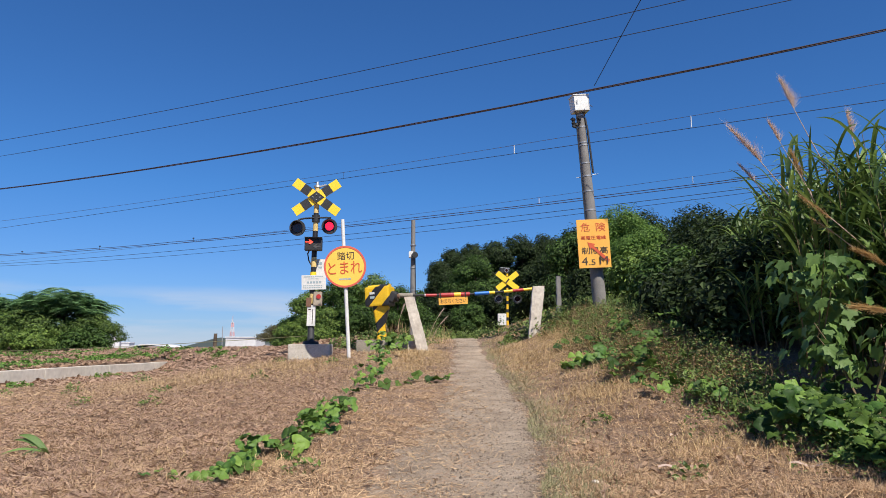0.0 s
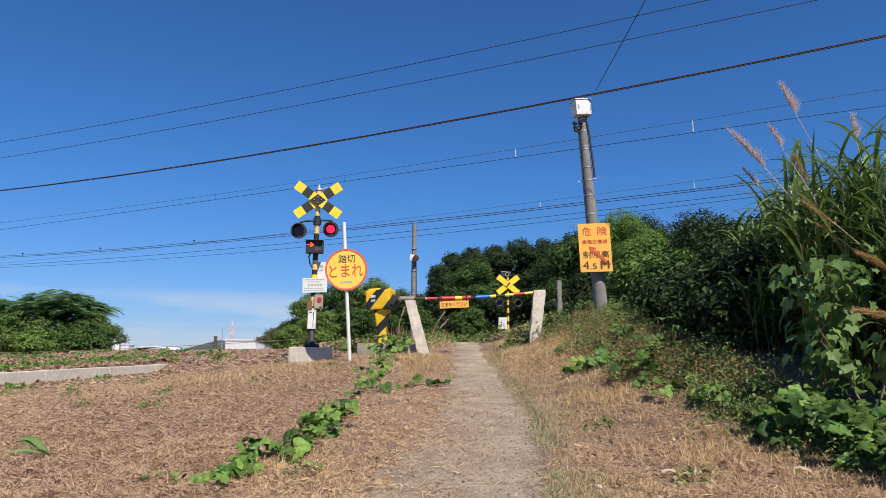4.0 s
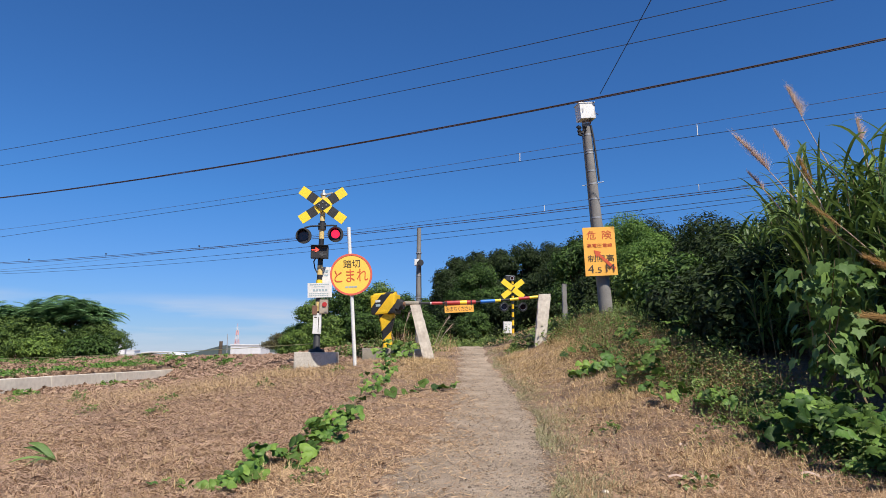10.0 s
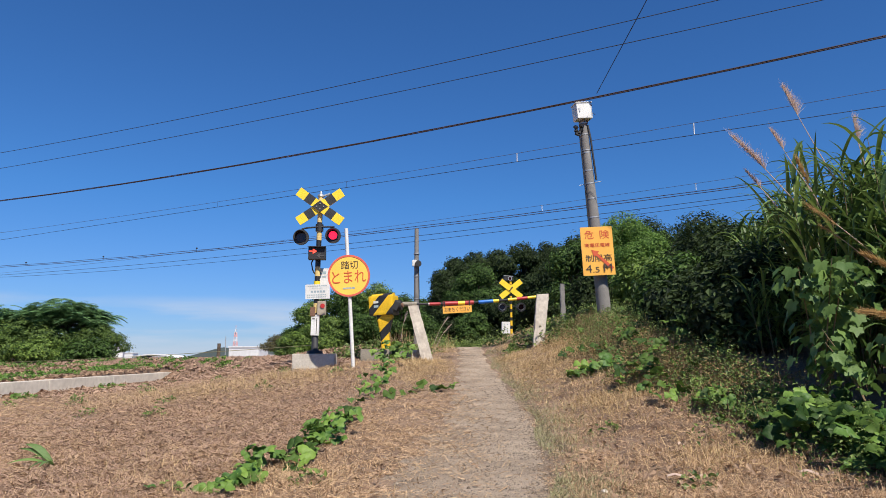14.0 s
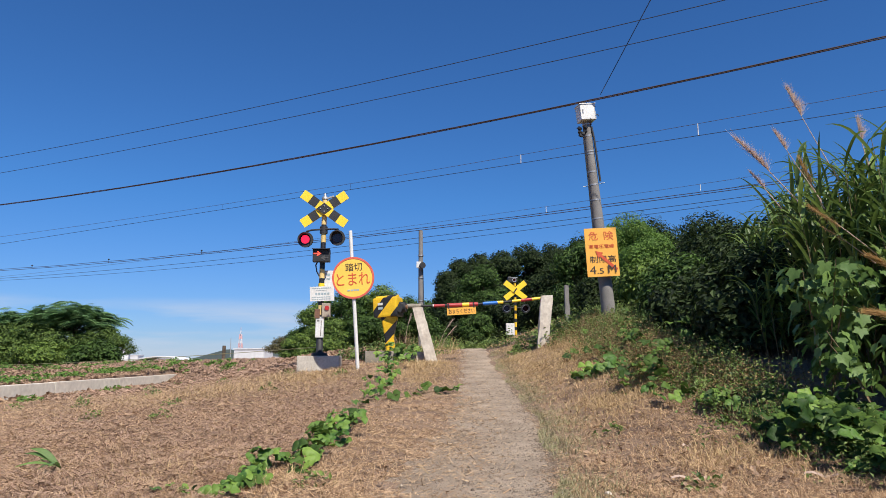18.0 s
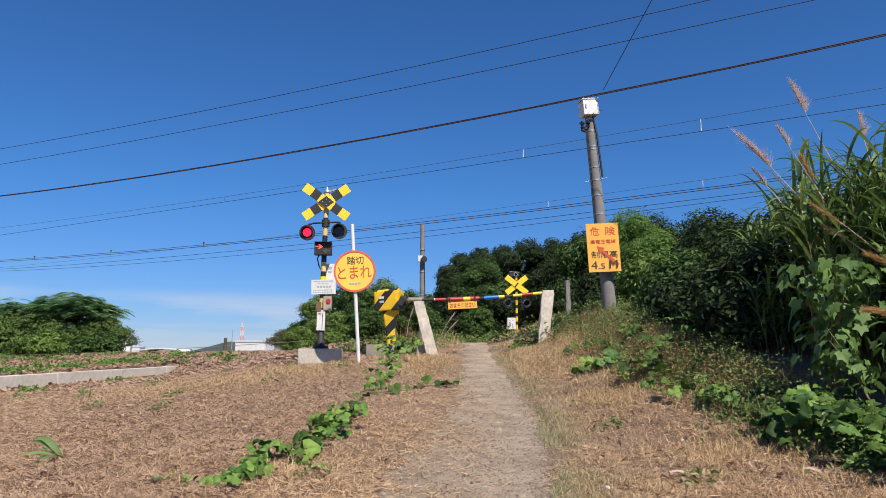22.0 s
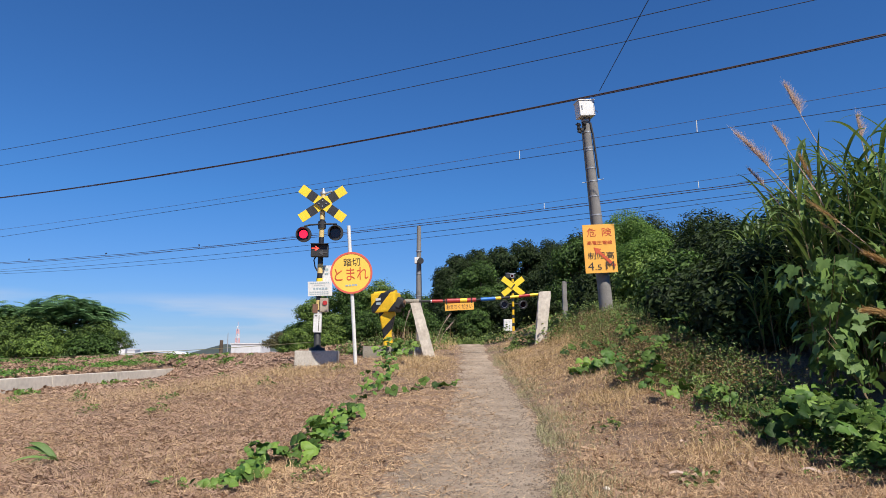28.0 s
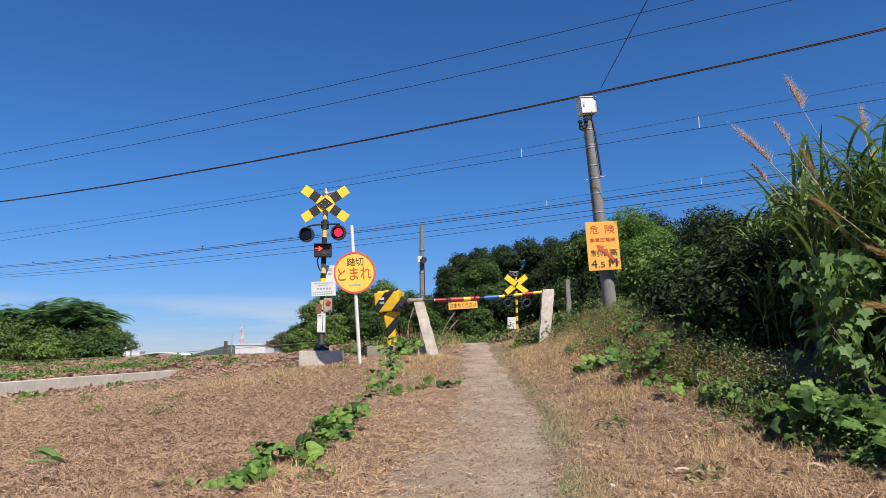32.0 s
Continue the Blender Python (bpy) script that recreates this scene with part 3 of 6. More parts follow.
# dark crumbs of damp soil along the worn edge and here and there on the path
n = 5200
y = scatter(n, 3.6, 11, 1.5)[1]
x = path_mid(y) + np.where(rng.uniform(0, 1, n) < 0.6, np.interp(y, (4, 7, 11), (0.34, 0.31, 0.29)) + rng.normal(0, 0.07, n), rng.uniform(-0.35, 0.35, n))
q = rng.uniform(0.003, 0.011, n) * (1 + 0.8 * (rng.uniform(0, 1, n) < 0.08))
c = np.stack([x, y, top(x, y) + 0.016 + q * 0.25], 1)
v = (c[:, None] + octa[None] * rng.uniform(0.6, 1.2, (n, 5, 3)) * q[:, None, None]).reshape(-1, 3)
k = np.arange(n) * 5
f = np.concatenate([np.stack([k + i, k + (i + 1) % 4, k + 4], 1) for i in range(4)])
tagged(new("soil_crumbs", raw("soil_crumbs", v.tolist(), f.tolist(), M_clod)), "dark crumbs of damp soil along the path's edge", "soil", kind="stuff")


def leaf_cloud(name, centre, normal_to, size, material, fold=0.25, aspect=0.55, wild=0.55):
    """Many small pointed leaves at the given spots, each of two folded triangles pairs."""
    n = len(centre)
    nrm = normal_to + rng.normal(0, wild, (n, 3))
    nrm /= np.linalg.norm(nrm, axis=1)[:, None]
    a = np.cross(nrm, rng.normal(0, 1, (n, 3)))
    a /= np.linalg.norm(a, axis=1)[:, None]
    b = np.cross(nrm, a)
    s = (np.asarray(size) * rng.uniform(0.6, 1.35, n))[:, None]
    v = np.stack([centre - a * s * 0.5, centre + b * s * aspect * 0.5 + nrm * s * fold * 0.4, centre + a * s * 0.55 - nrm * s * fold * 0.3,
                  centre - b * s * aspect * 0.5 + nrm * s * fold * 0.4], 1).reshape(-1, 3)
    k = np.arange(n) * 4
    f = np.concatenate([np.stack([k, k + 1, k + 2], 1), np.stack([k, k + 2, k + 3], 1)])
    return raw(name, v.tolist(), f.tolist(), material)


def tree(name, x, y, height, spread, trunk_h, lumps, leaves, size, material, label, category="tree", droop=0.0, flat=0.8, seed=0, group="", skirt=0.05, lump=(0.30, 0.48)):
    """A tapered trunk, limbs that reach into the lumps of the crown, and a crown of many leaves."""
    r = np.random.default_rng(seed + 11)
    z0 = float(ground(x, y))
    ob = thing(name, pose(x, y, z0 - 0.05), label, category, group)
    centres, radii = [], []
    for k in range(lumps):
        a = 2.4 * k + r.uniform(0, 1)
        q = math.sqrt((k + 0.5) / lumps)
        rr = spread * 0.72 * q
        rad = spread * r.uniform(*lump)
        lo, hi = height * skirt + rad * flat * 0.7, height * (1.0 - 0.35 * q * q) - rad * flat
        zz = lo + max(0.0, hi - lo) * (r.uniform(0, 1) if k % 2 else 1.0)
        centres.append((rr * math.cos(a), rr * math.sin(a), zz))
        radii.append(rad)
    bm = tube([(0, 0, 0), (0.05, 0.03, trunk_h * 0.5), (0.0, 0.0, trunk_h + (height - trunk_h) * 0.45)], [0.05 * height ** 0.8, 0.04 * height ** 0.8, 0.015 * height ** 0.8], 8)
    part("trunk", bm, M_bark, ob)
    for c in centres[: min(7, lumps)]:
        bm = tube([(0, 0, trunk_h * 0.75), (c[0] * 0.4, c[1] * 0.4, trunk_h * 0.75 + (c[2] - trunk_h * 0.75) * 0.55), c], [0.022 * height ** 0.8, 0.014 * height ** 0.8, 0.005 * height ** 0.8], 6)
        part("limb", bm, M_bark, ob)
    per = 9
    sprays = leaves // per
    pick = r.choice(lumps, sprays, p=np.array(radii) ** 2 / sum(q * q for q in radii))
    dirs = r.normal(0, 1, (sprays, 3))
    dirs /= np.linalg.norm(dirs, axis=1)[:, None]
    tuft = 1 + 0.16 * np.sin(dirs[:, 0] * 7 + pick) * np.sin(dirs[:, 1] * 6 + 2 * pick) + 0.12 * np.sin(dirs[:, 2] * 9 + pick)
    rad = np.array(radii)[pick] * tuft * r.uniform(0.45, 1, sprays) ** 0.33 * np.where(r.uniform(0, 1, sprays) < 0.03, r.uniform(1.0, 1.08, sprays), 1.0)
    hub = np.array(centres)[pick] + dirs * rad[:, None] * np.array((1, 1, flat))
    # each spray is a small dome of leaves
    off = np.clip(r.normal(0, 1, (sprays * per, 3)), -1.7, 1.7)
    off[:, 2] = np.abs(off[:, 2]) * 0.8
    spots = np.repeat(hub, per, 0) + off * (1.05 * size * np.repeat(r.uniform(0.6, 1.4, sprays), per)[:, None])
    dirs = np.repeat(dirs, per, 0) * 0.95 + off * 0.22 + np.array((0, 0, 0.4))
    leaves = sprays * per
    spots[:, 2] -= droop * r.uniform(0, 1, leaves) ** 2
    spots[:, 2] = np.maximum(spots[:, 2], 0.05)
    part("crown", leaf_cloud("crown", spots, dirs, size, material, wild=0.38), material, ob)
    return ob


# ---- trees and shrubs ----
DARK, MID, LIGHT = M_tree_shaded, M_tree_mid, M_tree_light
# wood behind the crossing
WOOD = "dense dark evergreen tree in the wood behind the railway"
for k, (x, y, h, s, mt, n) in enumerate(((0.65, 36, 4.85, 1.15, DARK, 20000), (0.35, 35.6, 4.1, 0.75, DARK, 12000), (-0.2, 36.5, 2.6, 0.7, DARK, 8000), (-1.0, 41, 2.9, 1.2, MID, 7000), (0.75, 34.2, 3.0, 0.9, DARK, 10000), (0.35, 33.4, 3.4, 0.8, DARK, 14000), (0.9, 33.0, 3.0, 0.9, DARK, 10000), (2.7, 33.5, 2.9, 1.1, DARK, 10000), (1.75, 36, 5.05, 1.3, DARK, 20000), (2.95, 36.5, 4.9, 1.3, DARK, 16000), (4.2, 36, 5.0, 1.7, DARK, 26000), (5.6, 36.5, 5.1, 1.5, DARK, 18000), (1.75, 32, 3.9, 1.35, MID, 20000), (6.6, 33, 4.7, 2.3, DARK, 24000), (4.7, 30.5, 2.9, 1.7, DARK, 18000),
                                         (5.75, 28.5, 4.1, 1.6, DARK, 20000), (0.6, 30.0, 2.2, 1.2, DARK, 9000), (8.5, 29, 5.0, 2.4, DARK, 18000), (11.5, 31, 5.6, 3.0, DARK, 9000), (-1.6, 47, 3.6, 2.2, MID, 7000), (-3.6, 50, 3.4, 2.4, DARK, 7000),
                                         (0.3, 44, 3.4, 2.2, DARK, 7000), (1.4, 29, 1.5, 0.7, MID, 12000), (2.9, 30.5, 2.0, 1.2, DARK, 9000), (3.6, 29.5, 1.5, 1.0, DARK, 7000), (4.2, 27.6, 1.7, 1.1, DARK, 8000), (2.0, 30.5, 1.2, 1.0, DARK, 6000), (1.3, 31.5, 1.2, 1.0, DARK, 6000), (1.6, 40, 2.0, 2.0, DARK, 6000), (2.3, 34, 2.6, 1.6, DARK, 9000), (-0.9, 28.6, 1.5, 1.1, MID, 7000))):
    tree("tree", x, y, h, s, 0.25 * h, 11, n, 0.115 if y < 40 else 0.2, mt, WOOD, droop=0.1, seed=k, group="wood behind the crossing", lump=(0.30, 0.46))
for k, (x, y, h, s, mt) in enumerate(((-4.5, 25, 2.2, 1.0, LIGHT), (-3.5, 24.6, 2.6, 1.0, MID), (-2.4, 25, 2.4, 1.0, LIGHT), (-5.3, 26, 1.3, 0.7, MID), (-3.9, 23.8, 1.4, 0.9, LIGHT), (-2.6, 23.6, 1.3, 0.9, MID), (-1.4, 24.4, 1.9, 0.9, MID), (-4.9, 23.6, 0.9, 0.7, LIGHT))):
    tree("bushy_tree", x, y, h, s, 0.3, 12, 14000, 0.078, mt, "leafy green bush growing beyond the railway line", "bush", seed=40 + k, group="bushes beyond the line")
# trees over the bank; DARK leaf colour also stands in for its shaded hollows
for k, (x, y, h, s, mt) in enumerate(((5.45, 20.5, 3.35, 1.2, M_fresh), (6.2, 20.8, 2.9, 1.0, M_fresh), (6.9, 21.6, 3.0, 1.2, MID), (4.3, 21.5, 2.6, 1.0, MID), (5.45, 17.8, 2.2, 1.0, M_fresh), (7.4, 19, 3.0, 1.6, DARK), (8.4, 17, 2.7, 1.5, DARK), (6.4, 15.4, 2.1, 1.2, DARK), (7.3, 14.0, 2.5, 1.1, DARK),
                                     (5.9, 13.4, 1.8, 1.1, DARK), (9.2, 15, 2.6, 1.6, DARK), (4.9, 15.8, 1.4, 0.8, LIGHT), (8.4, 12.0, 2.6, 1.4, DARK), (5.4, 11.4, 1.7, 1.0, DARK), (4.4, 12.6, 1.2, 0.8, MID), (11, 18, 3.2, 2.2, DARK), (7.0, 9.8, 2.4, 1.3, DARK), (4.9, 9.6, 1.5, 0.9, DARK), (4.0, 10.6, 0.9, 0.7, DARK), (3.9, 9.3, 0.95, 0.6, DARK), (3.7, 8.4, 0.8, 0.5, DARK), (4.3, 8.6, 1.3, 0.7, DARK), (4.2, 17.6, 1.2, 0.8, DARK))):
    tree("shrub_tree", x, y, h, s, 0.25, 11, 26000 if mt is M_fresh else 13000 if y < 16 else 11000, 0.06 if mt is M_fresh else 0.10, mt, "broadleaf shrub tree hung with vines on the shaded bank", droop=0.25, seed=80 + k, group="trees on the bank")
tree("sparse_tree", -10.4, 45, 1.8, 1.4, 0.5, 14, 4200, 0.10, M_olive, "small sparse olive-brown tree before the far hill", seed=150, flat=0.5, skirt=0.2, lump=(0.2, 0.34))
# trees by the field
tree("field_tree", -16.1, 26.5, 1.75, 2.5, 0.5, 16, 26000, 0.095, M_field, "spreading leafy tree standing at the field's edge", seed=131, flat=0.5, skirt=0.05, lump=(0.26, 0.42))
tree("field_tree", -18.6, 26.5, 1.9, 2.2, 0.4, 14, 11000, 0.12, M_field, "leafy green tree beside a spreading one", seed=132, flat=0.5, skirt=0.0, lump=(0.22, 0.36))
tree("field_tree", -13.3, 26.8, 1.45, 1.35, 0.3, 16, 14000, 0.08, M_field, "low leafy tree at the edge of the field", seed=133, flat=0.6, skirt=-0.1, lump=(0.24, 0.4))


def feathery_tree(x, y, height, spread, fronds, seed):
    """A flat-topped crown of long drooping fronds, each with leaflets along both sides of its rib."""
    r = np.random.default_rng(seed)
    ob = thing("feathery_tree", pose(x, y, float(ground(x, y)) - 0.05), "tall tree with feathery blue-green fronds above the field", "tree")
    part("trunk", tube([(0, 0, 0), (0.08, 0, height * 0.4), (0, 0.05, height * 0.75)], [0.10, 0.08, 0.04], 8), M_bark, ob)
    hubs = []
    for k in range(34):
        a, q = 2.4 * k, math.sqrt((k + 0.5) / 34)
        hubs.append(np.array((math.cos(a) * q * spread, math.sin(a) * q * spread, height * (1.0 - 0.22 * q ** 2.5) - r.uniform(0.05, 0.6))))
    for c in hubs[::4]:
        part("limb", tube([(0, 0.03, height * 0.5), tuple(c * np.array((0.5, 0.5, 0.85))), tuple(c)], [0.04, 0.025, 0.010], 6), M_bark, ob)
    V, F = [], []
    for k in range(fronds):
        c = hubs[k % 34] + r.normal(0, 0.12, 3)
        az, L, rise = r.uniform(0, 6.283), r.uniform(0.4, 0.7), r.uniform(0.15, 0.55)
        out = np.array((math.cos(az), math.sin(az), 0.0))
        side = np.array((-math.sin(az), math.cos(az), r.normal(0, 0.25)))
        for i in range(1, 10):
            u = i / 9
            p = c + out * L * u + np.array((0, 0, L * (rise * u - 0.55 * u * u)))
            ll = 0.19 * math.sin(0.5 + u * 2.3)
            for sg in (-1, 1):
                tip = p + side * sg * ll + out * ll * 0.35 - np.array((0, 0, ll * 0.3))
                w = out * 0.034
                b0 = len(V)
                V.extend([p - w * 0.4, (p + tip) / 2 - w, tip, (p + tip) / 2 + w])
                F.append((b0, b0 + 1, b0 + 2, b0 + 3))
    part("crown", raw("crown", [tuple(v) for v in V], F, M_frond), M_frond, ob, "feathery fronds in flat tiers")
    return ob


feathery_tree(-14.7, 27.2, 2.45, 1.45, 1250, 41)
feathery_tree(-16.8, 27.6, 2.2, 1.4, 800, 42)

for k, (x, y) in enumerate(((-17.0, 25.4), (-14.6, 25.2), (-13.0, 25.8), (-19.5, 25.6))):
    tree("field_bush", x, y, 0.95, 1.0, 0.2, 9, 5000, 0.11, LIGHT if k % 2 else MID, "low green bush at the foot of the field trees", "bush", seed=140 + k, group="field bushes", skirt=-0.1)

# ---- weeds ----
def low_growth(name, spots, size, material, label, category="weeds"):
    c = np.array(spots)
    return tagged(new(name, leaf_cloud(name, c, np.tile((0.0, -0.15, 0.9), (len(c), 1)), size, material)), label, category, kind="stuff")


def patch(cx, cy, rx, ry, h, n):
    a, q = rng.uniform(0, 2 * np.pi, n), np.sqrt(rng.uniform(0, 1, n))
    x, y = cx + rx * q * np.cos(a), cy + ry * q * np.sin(a)
    return np.stack([x, y, top(x, y) + rng.uniform(0.02, 1, n) ** 0.7 * h * (1.05 - q ** 2)], 1)


def drift(cx, cy, rx, ry, h, n, clumps):
    """An uneven drift of small clumps."""
    return np.concatenate([patch(cx + rng.normal(0, 0.5) * rx, cy + rng.normal(0, 0.5) * ry, rng.uniform(0.12, 0.35), rng.uniform(0.12, 0.35), h * rng.uniform(0.4, 1.1), n // clumps) for _ in range(clumps)])


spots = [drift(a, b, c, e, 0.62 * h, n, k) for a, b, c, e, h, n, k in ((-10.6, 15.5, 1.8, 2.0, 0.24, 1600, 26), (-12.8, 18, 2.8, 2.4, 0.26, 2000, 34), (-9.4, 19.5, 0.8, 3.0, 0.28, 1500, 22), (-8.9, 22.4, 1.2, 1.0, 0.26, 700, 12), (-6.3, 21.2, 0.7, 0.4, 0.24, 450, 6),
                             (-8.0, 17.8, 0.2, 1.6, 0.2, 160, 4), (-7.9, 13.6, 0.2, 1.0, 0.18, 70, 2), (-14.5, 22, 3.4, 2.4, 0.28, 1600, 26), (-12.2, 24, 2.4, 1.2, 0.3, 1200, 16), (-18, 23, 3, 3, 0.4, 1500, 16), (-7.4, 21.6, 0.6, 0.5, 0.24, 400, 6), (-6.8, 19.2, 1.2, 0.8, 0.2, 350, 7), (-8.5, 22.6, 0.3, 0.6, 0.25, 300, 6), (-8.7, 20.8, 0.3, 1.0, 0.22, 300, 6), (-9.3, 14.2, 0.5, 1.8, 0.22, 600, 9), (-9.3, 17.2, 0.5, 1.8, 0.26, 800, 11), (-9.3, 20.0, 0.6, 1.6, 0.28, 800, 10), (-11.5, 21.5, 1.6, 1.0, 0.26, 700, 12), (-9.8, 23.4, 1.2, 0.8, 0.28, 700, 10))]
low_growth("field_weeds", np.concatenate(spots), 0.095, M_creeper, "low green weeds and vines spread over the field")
spots = [patch(x, y, 0.16, 0.12, 0.12, 45) for x, y in ((-5.5, 10.6), (-6.2, 12.0), (-4.8, 11.5), (-3.6, 9.2), (-2.6, 10.3), (-5.6, 13.2), (-4.0, 12.6), (-6.9, 11.2), (-3.2, 7.9), (-4.3, 8.5), (1.75, 4.75), (1.55, 6.6), (-1.8, 11.9), (-2.9, 12.9), (-0.9, 4.9))]
low_growth("small_weeds", np.concatenate(spots), 0.05, M_weed, "small scattered green weeds among dry straw")
# tangled growth on the bank, thick and uneven
spots = []
for k in range(46):
    y = 4.6 + k * 0.26
    x0 = float(edge_x(y))
    low = 0.55 if y > 8 else 1.0
    spots.append(drift(x0 + 0.35, y, 0.5, 0.3, 0.42 * low, 380 if y < 7 else 620, 9))
    spots.append(drift(x0 + (0.5 if y < 8.5 else 1.2), y, 0.3 if y < 8.5 else 0.8, 0.4, (0.45 if y < 8.5 else 0.6) * low, 160 if y < 8.5 else 900, 9))
dry_spots = [drift(2.75, 8.8, 0.9, 1.6, 0.32, 5200, 50), drift(2.9, 11.0, 1.1, 2.2, 0.32, 6000, 56), drift(2.9, 14.2, 1.0, 1.6, 0.3, 3200, 30), drift(3.0, 6.9, 0.5, 0.9, 0.34, 2600, 26)]
low_growth("withered_weeds", np.concatenate(dry_spots), 0.032, M_drywort, "withered brown weeds among the green bank growth")
low_growth("bank_weeds", np.concatenate(spots), 0.036, M_weed, "tangled green weeds and creepers covering the bank")
n = 3600
y = rng.uniform(5.6, 15, n)
x = edge_x(y) + np.abs(rng.normal(0.15, 0.55, n))
blades("dry_twigs", x, y, rng.uniform(0.12, 0.42, n), rng.uniform(0.0012, 0.0028, n), rng.uniform(0.05, 0.65, n), M_twig, "thin brown twigs and dead stalks on the bank", category="twigs")
spots = [drift(x, y, 0.6, 0.5, 0.4, 420, 7) for x, y in ((3.2, 15.5), (2.7, 16.5), (3.9, 16.2), (2.4, 17.3), (1.9, 18.4), (3.6, 18.6), (-1.2, 17.5), (-0.2, 19.5), (-1.9, 18.6), (3.6, 13.6), (-0.85, 16.0), (-0.7, 16.6), (2.75, 14.9), (1.85, 15.6), (-2.0, 15.8), (0.5, 21.4), (1.0, 22.4), (0.1, 22.0), (1.5, 23.6), (0.7, 23.2), (-0.5, 21.5))]
low_growth("crossing_weeds", np.concatenate(spots), 0.08, M_weed, "rough green weeds around the crossing posts")


# ---- kudzu: each three-part leaf is a piece ----
def leaflet(bm, m, w, l, r):
    """A broad pointed leaflet, folded at the midrib, with waved margins and a hanging tip."""
    pts = [(0, 0), (0.38, 0.05), (0.56, 0.30), (0.50, 0.58), (0.27, 0.84), (0, 1.0)]
    bow, fold = r.uniform(0.06, 0.2), r.uniform(0.15, 0.42)
    lift = lambda y: bow * l * math.sin(y * 2.8) - 0.16 * l * y * y
    mid = [bm.verts.new(m @ Vector((0, y * l, lift(y)))) for _, y in pts]
    for sgn in (-1, 1):
        wave = [r.uniform(-0.07, 0.07) * l for _ in pts]
        half = [bm.verts.new(m @ Vector((sgn * x * w * 0.55, y * l, lift(y) + x * w * fold * 0.8))) for x, y in pts[1:-1]]
        rim = [bm.verts.new(m @ Vector((sgn * x * w * r.uniform(0.9, 1.1), y * l, lift(y) + x * w * fold * 0.75 + dz))) for (x, y), dz in zip(pts[1:-1], wave)]
        for inner, outer in ((mid, [mid[0], *half, mid[-1]]), ([mid[0], *half, mid[-1]], [mid[0], *rim, mid[-1]])):
            for k in range(5):
                q = [inner[k], inner[k + 1], outer[k + 1], outer[k]]
                q = [v for i, v in enumerate(q) if v not in q[:i]]
                if len(q) > 2:
                    bm.faces.new(q if sgn < 0 else q[::-1]).smooth = True


def kudzu_leaf(seed):
    r, bm = random.Random(seed), bmesh.new()
    for turn, off in ((0, 0.05), (75, 0.0), (-75, 0.0)):
        leaflet(bm, pose(0, off, 0, r.uniform(-14, 10), r.uniform(-18, 18), turn + r.uniform(-10, 10)), r.uniform(0.13, 0.165), r.uniform(0.12, 0.155), r)
    return mesh_of("leaf", bm, M_kudzu)


LEAVES = [kudzu_leaf(k) for k in range(6)]
# more leaves in the darker colour that stands in for shade
SHADED_LEAVES = [kudzu_leaf(k) for k in range(6, 12)]
for me in SHADED_LEAVES:
    me.materials[0] = M_kudzu_shaded


def kudzu(points, count, spread, lift, label, scale=1.0, seed=1, kinds=LEAVES):
    r = random.Random(seed)
    ob = thing("kudzu_vine", pose(*points[0][:2], float(top(*points[0][:2]))), label, "vine", "kudzu vines")
    base = ob.matrix_basis.translation
    run = [Vector((x, y, float(top(x, y)) + 0.03)) - base for x, y in points]
    part("stem", tube(run, 0.006, 5), M_stem, ob)
    for k in range(count):
        u = r.uniform(0, len(run) - 1.001)
        p = run[int(u)].lerp(run[int(u) + 1], u % 1)
        dx, dy = r.gauss(0, spread), r.gauss(0, spread)
        z = float(top(base.x + p.x + dx, base.y + p.y + dy)) - base.z + r.uniform(0.03, lift)
        m = pose(p.x + dx, p.y + dy, z, r.uniform(-10, 58), r.uniform(-35, 30), 0) @ pose(0, 0, 0, r.uniform(-20, 25), r.uniform(-25, 25), r.uniform(0, 360)) @ Matrix.Scale(scale * r.uniform(0.6, 1.25), 4)
        part("leaf", kinds[r.randrange(6)], None, ob, m=m)
    return ob


VINE = "green kudzu vine creeping over dry grass"
for k, (x, y, n, sp, lift) in enumerate(((-1.84, 4.75, 4, 0.07, 0.05), (-1.66, 4.72, 6, 0.08, 0.05), (-1.44, 4.70, 9, 0.06, 0.08), (-1.36, 4.80, 9, 0.05, 0.10), (-1.40, 5.12, 11, 0.06, 0.17), (-1.17, 5.36, 9, 0.06, 0.11), (-1.14, 5.75, 9, 0.07, 0.13),
                                         (-1.12, 6.0, 13, 0.08, 0.18), (-1.08, 6.35, 15, 0.09, 0.24), (-1.00, 6.7, 13, 0.09, 0.24), (-0.98, 7.1, 8, 0.08, 0.16), (-1.02, 8.4, 3, 0.07, 0.08), (-1.08, 8.9, 5, 0.10, 0.12), (-0.95, 9.5, 6, 0.10, 0.15), (-1.02, 10.4, 9, 0.12, 0.18), (-0.98, 11.1, 11, 0.13, 0.22), (-0.98, 12.2, 14, 0.14, 0.28))):
    kudzu([(x, y), (x + 0.04, y + 0.08), (x + 0.03, y + 0.18)], int(n * 1.15), sp, lift, VINE, 0.32 if x < -1.55 else 0.50, seed=20 + k, kinds=LEAVES[:4] + SHADED_LEAVES[:2])
kudzu([(-1.0, 13.6), (-0.95, 14.1), (-0.8, 14.25)], 56, 0.17, 0.42, "kudzu vine climbing over the barrier plinth", 0.56, seed=16, kinds=LEAVES[:2] + SHADED_LEAVES[:4])
kudzu([(-0.95, 8.9), (-0.5, 9.6), (-0.3, 9.85), (0.0, 9.9), (0.14, 9.92)], 9, 0.05, 0.10, "kudzu runner stretched across dry grass to the path", 0.66, seed=6, kinds=LEAVES[:2] + SHADED_LEAVES[:4])
BANK = "lush green kudzu vine sprawling down the bank"
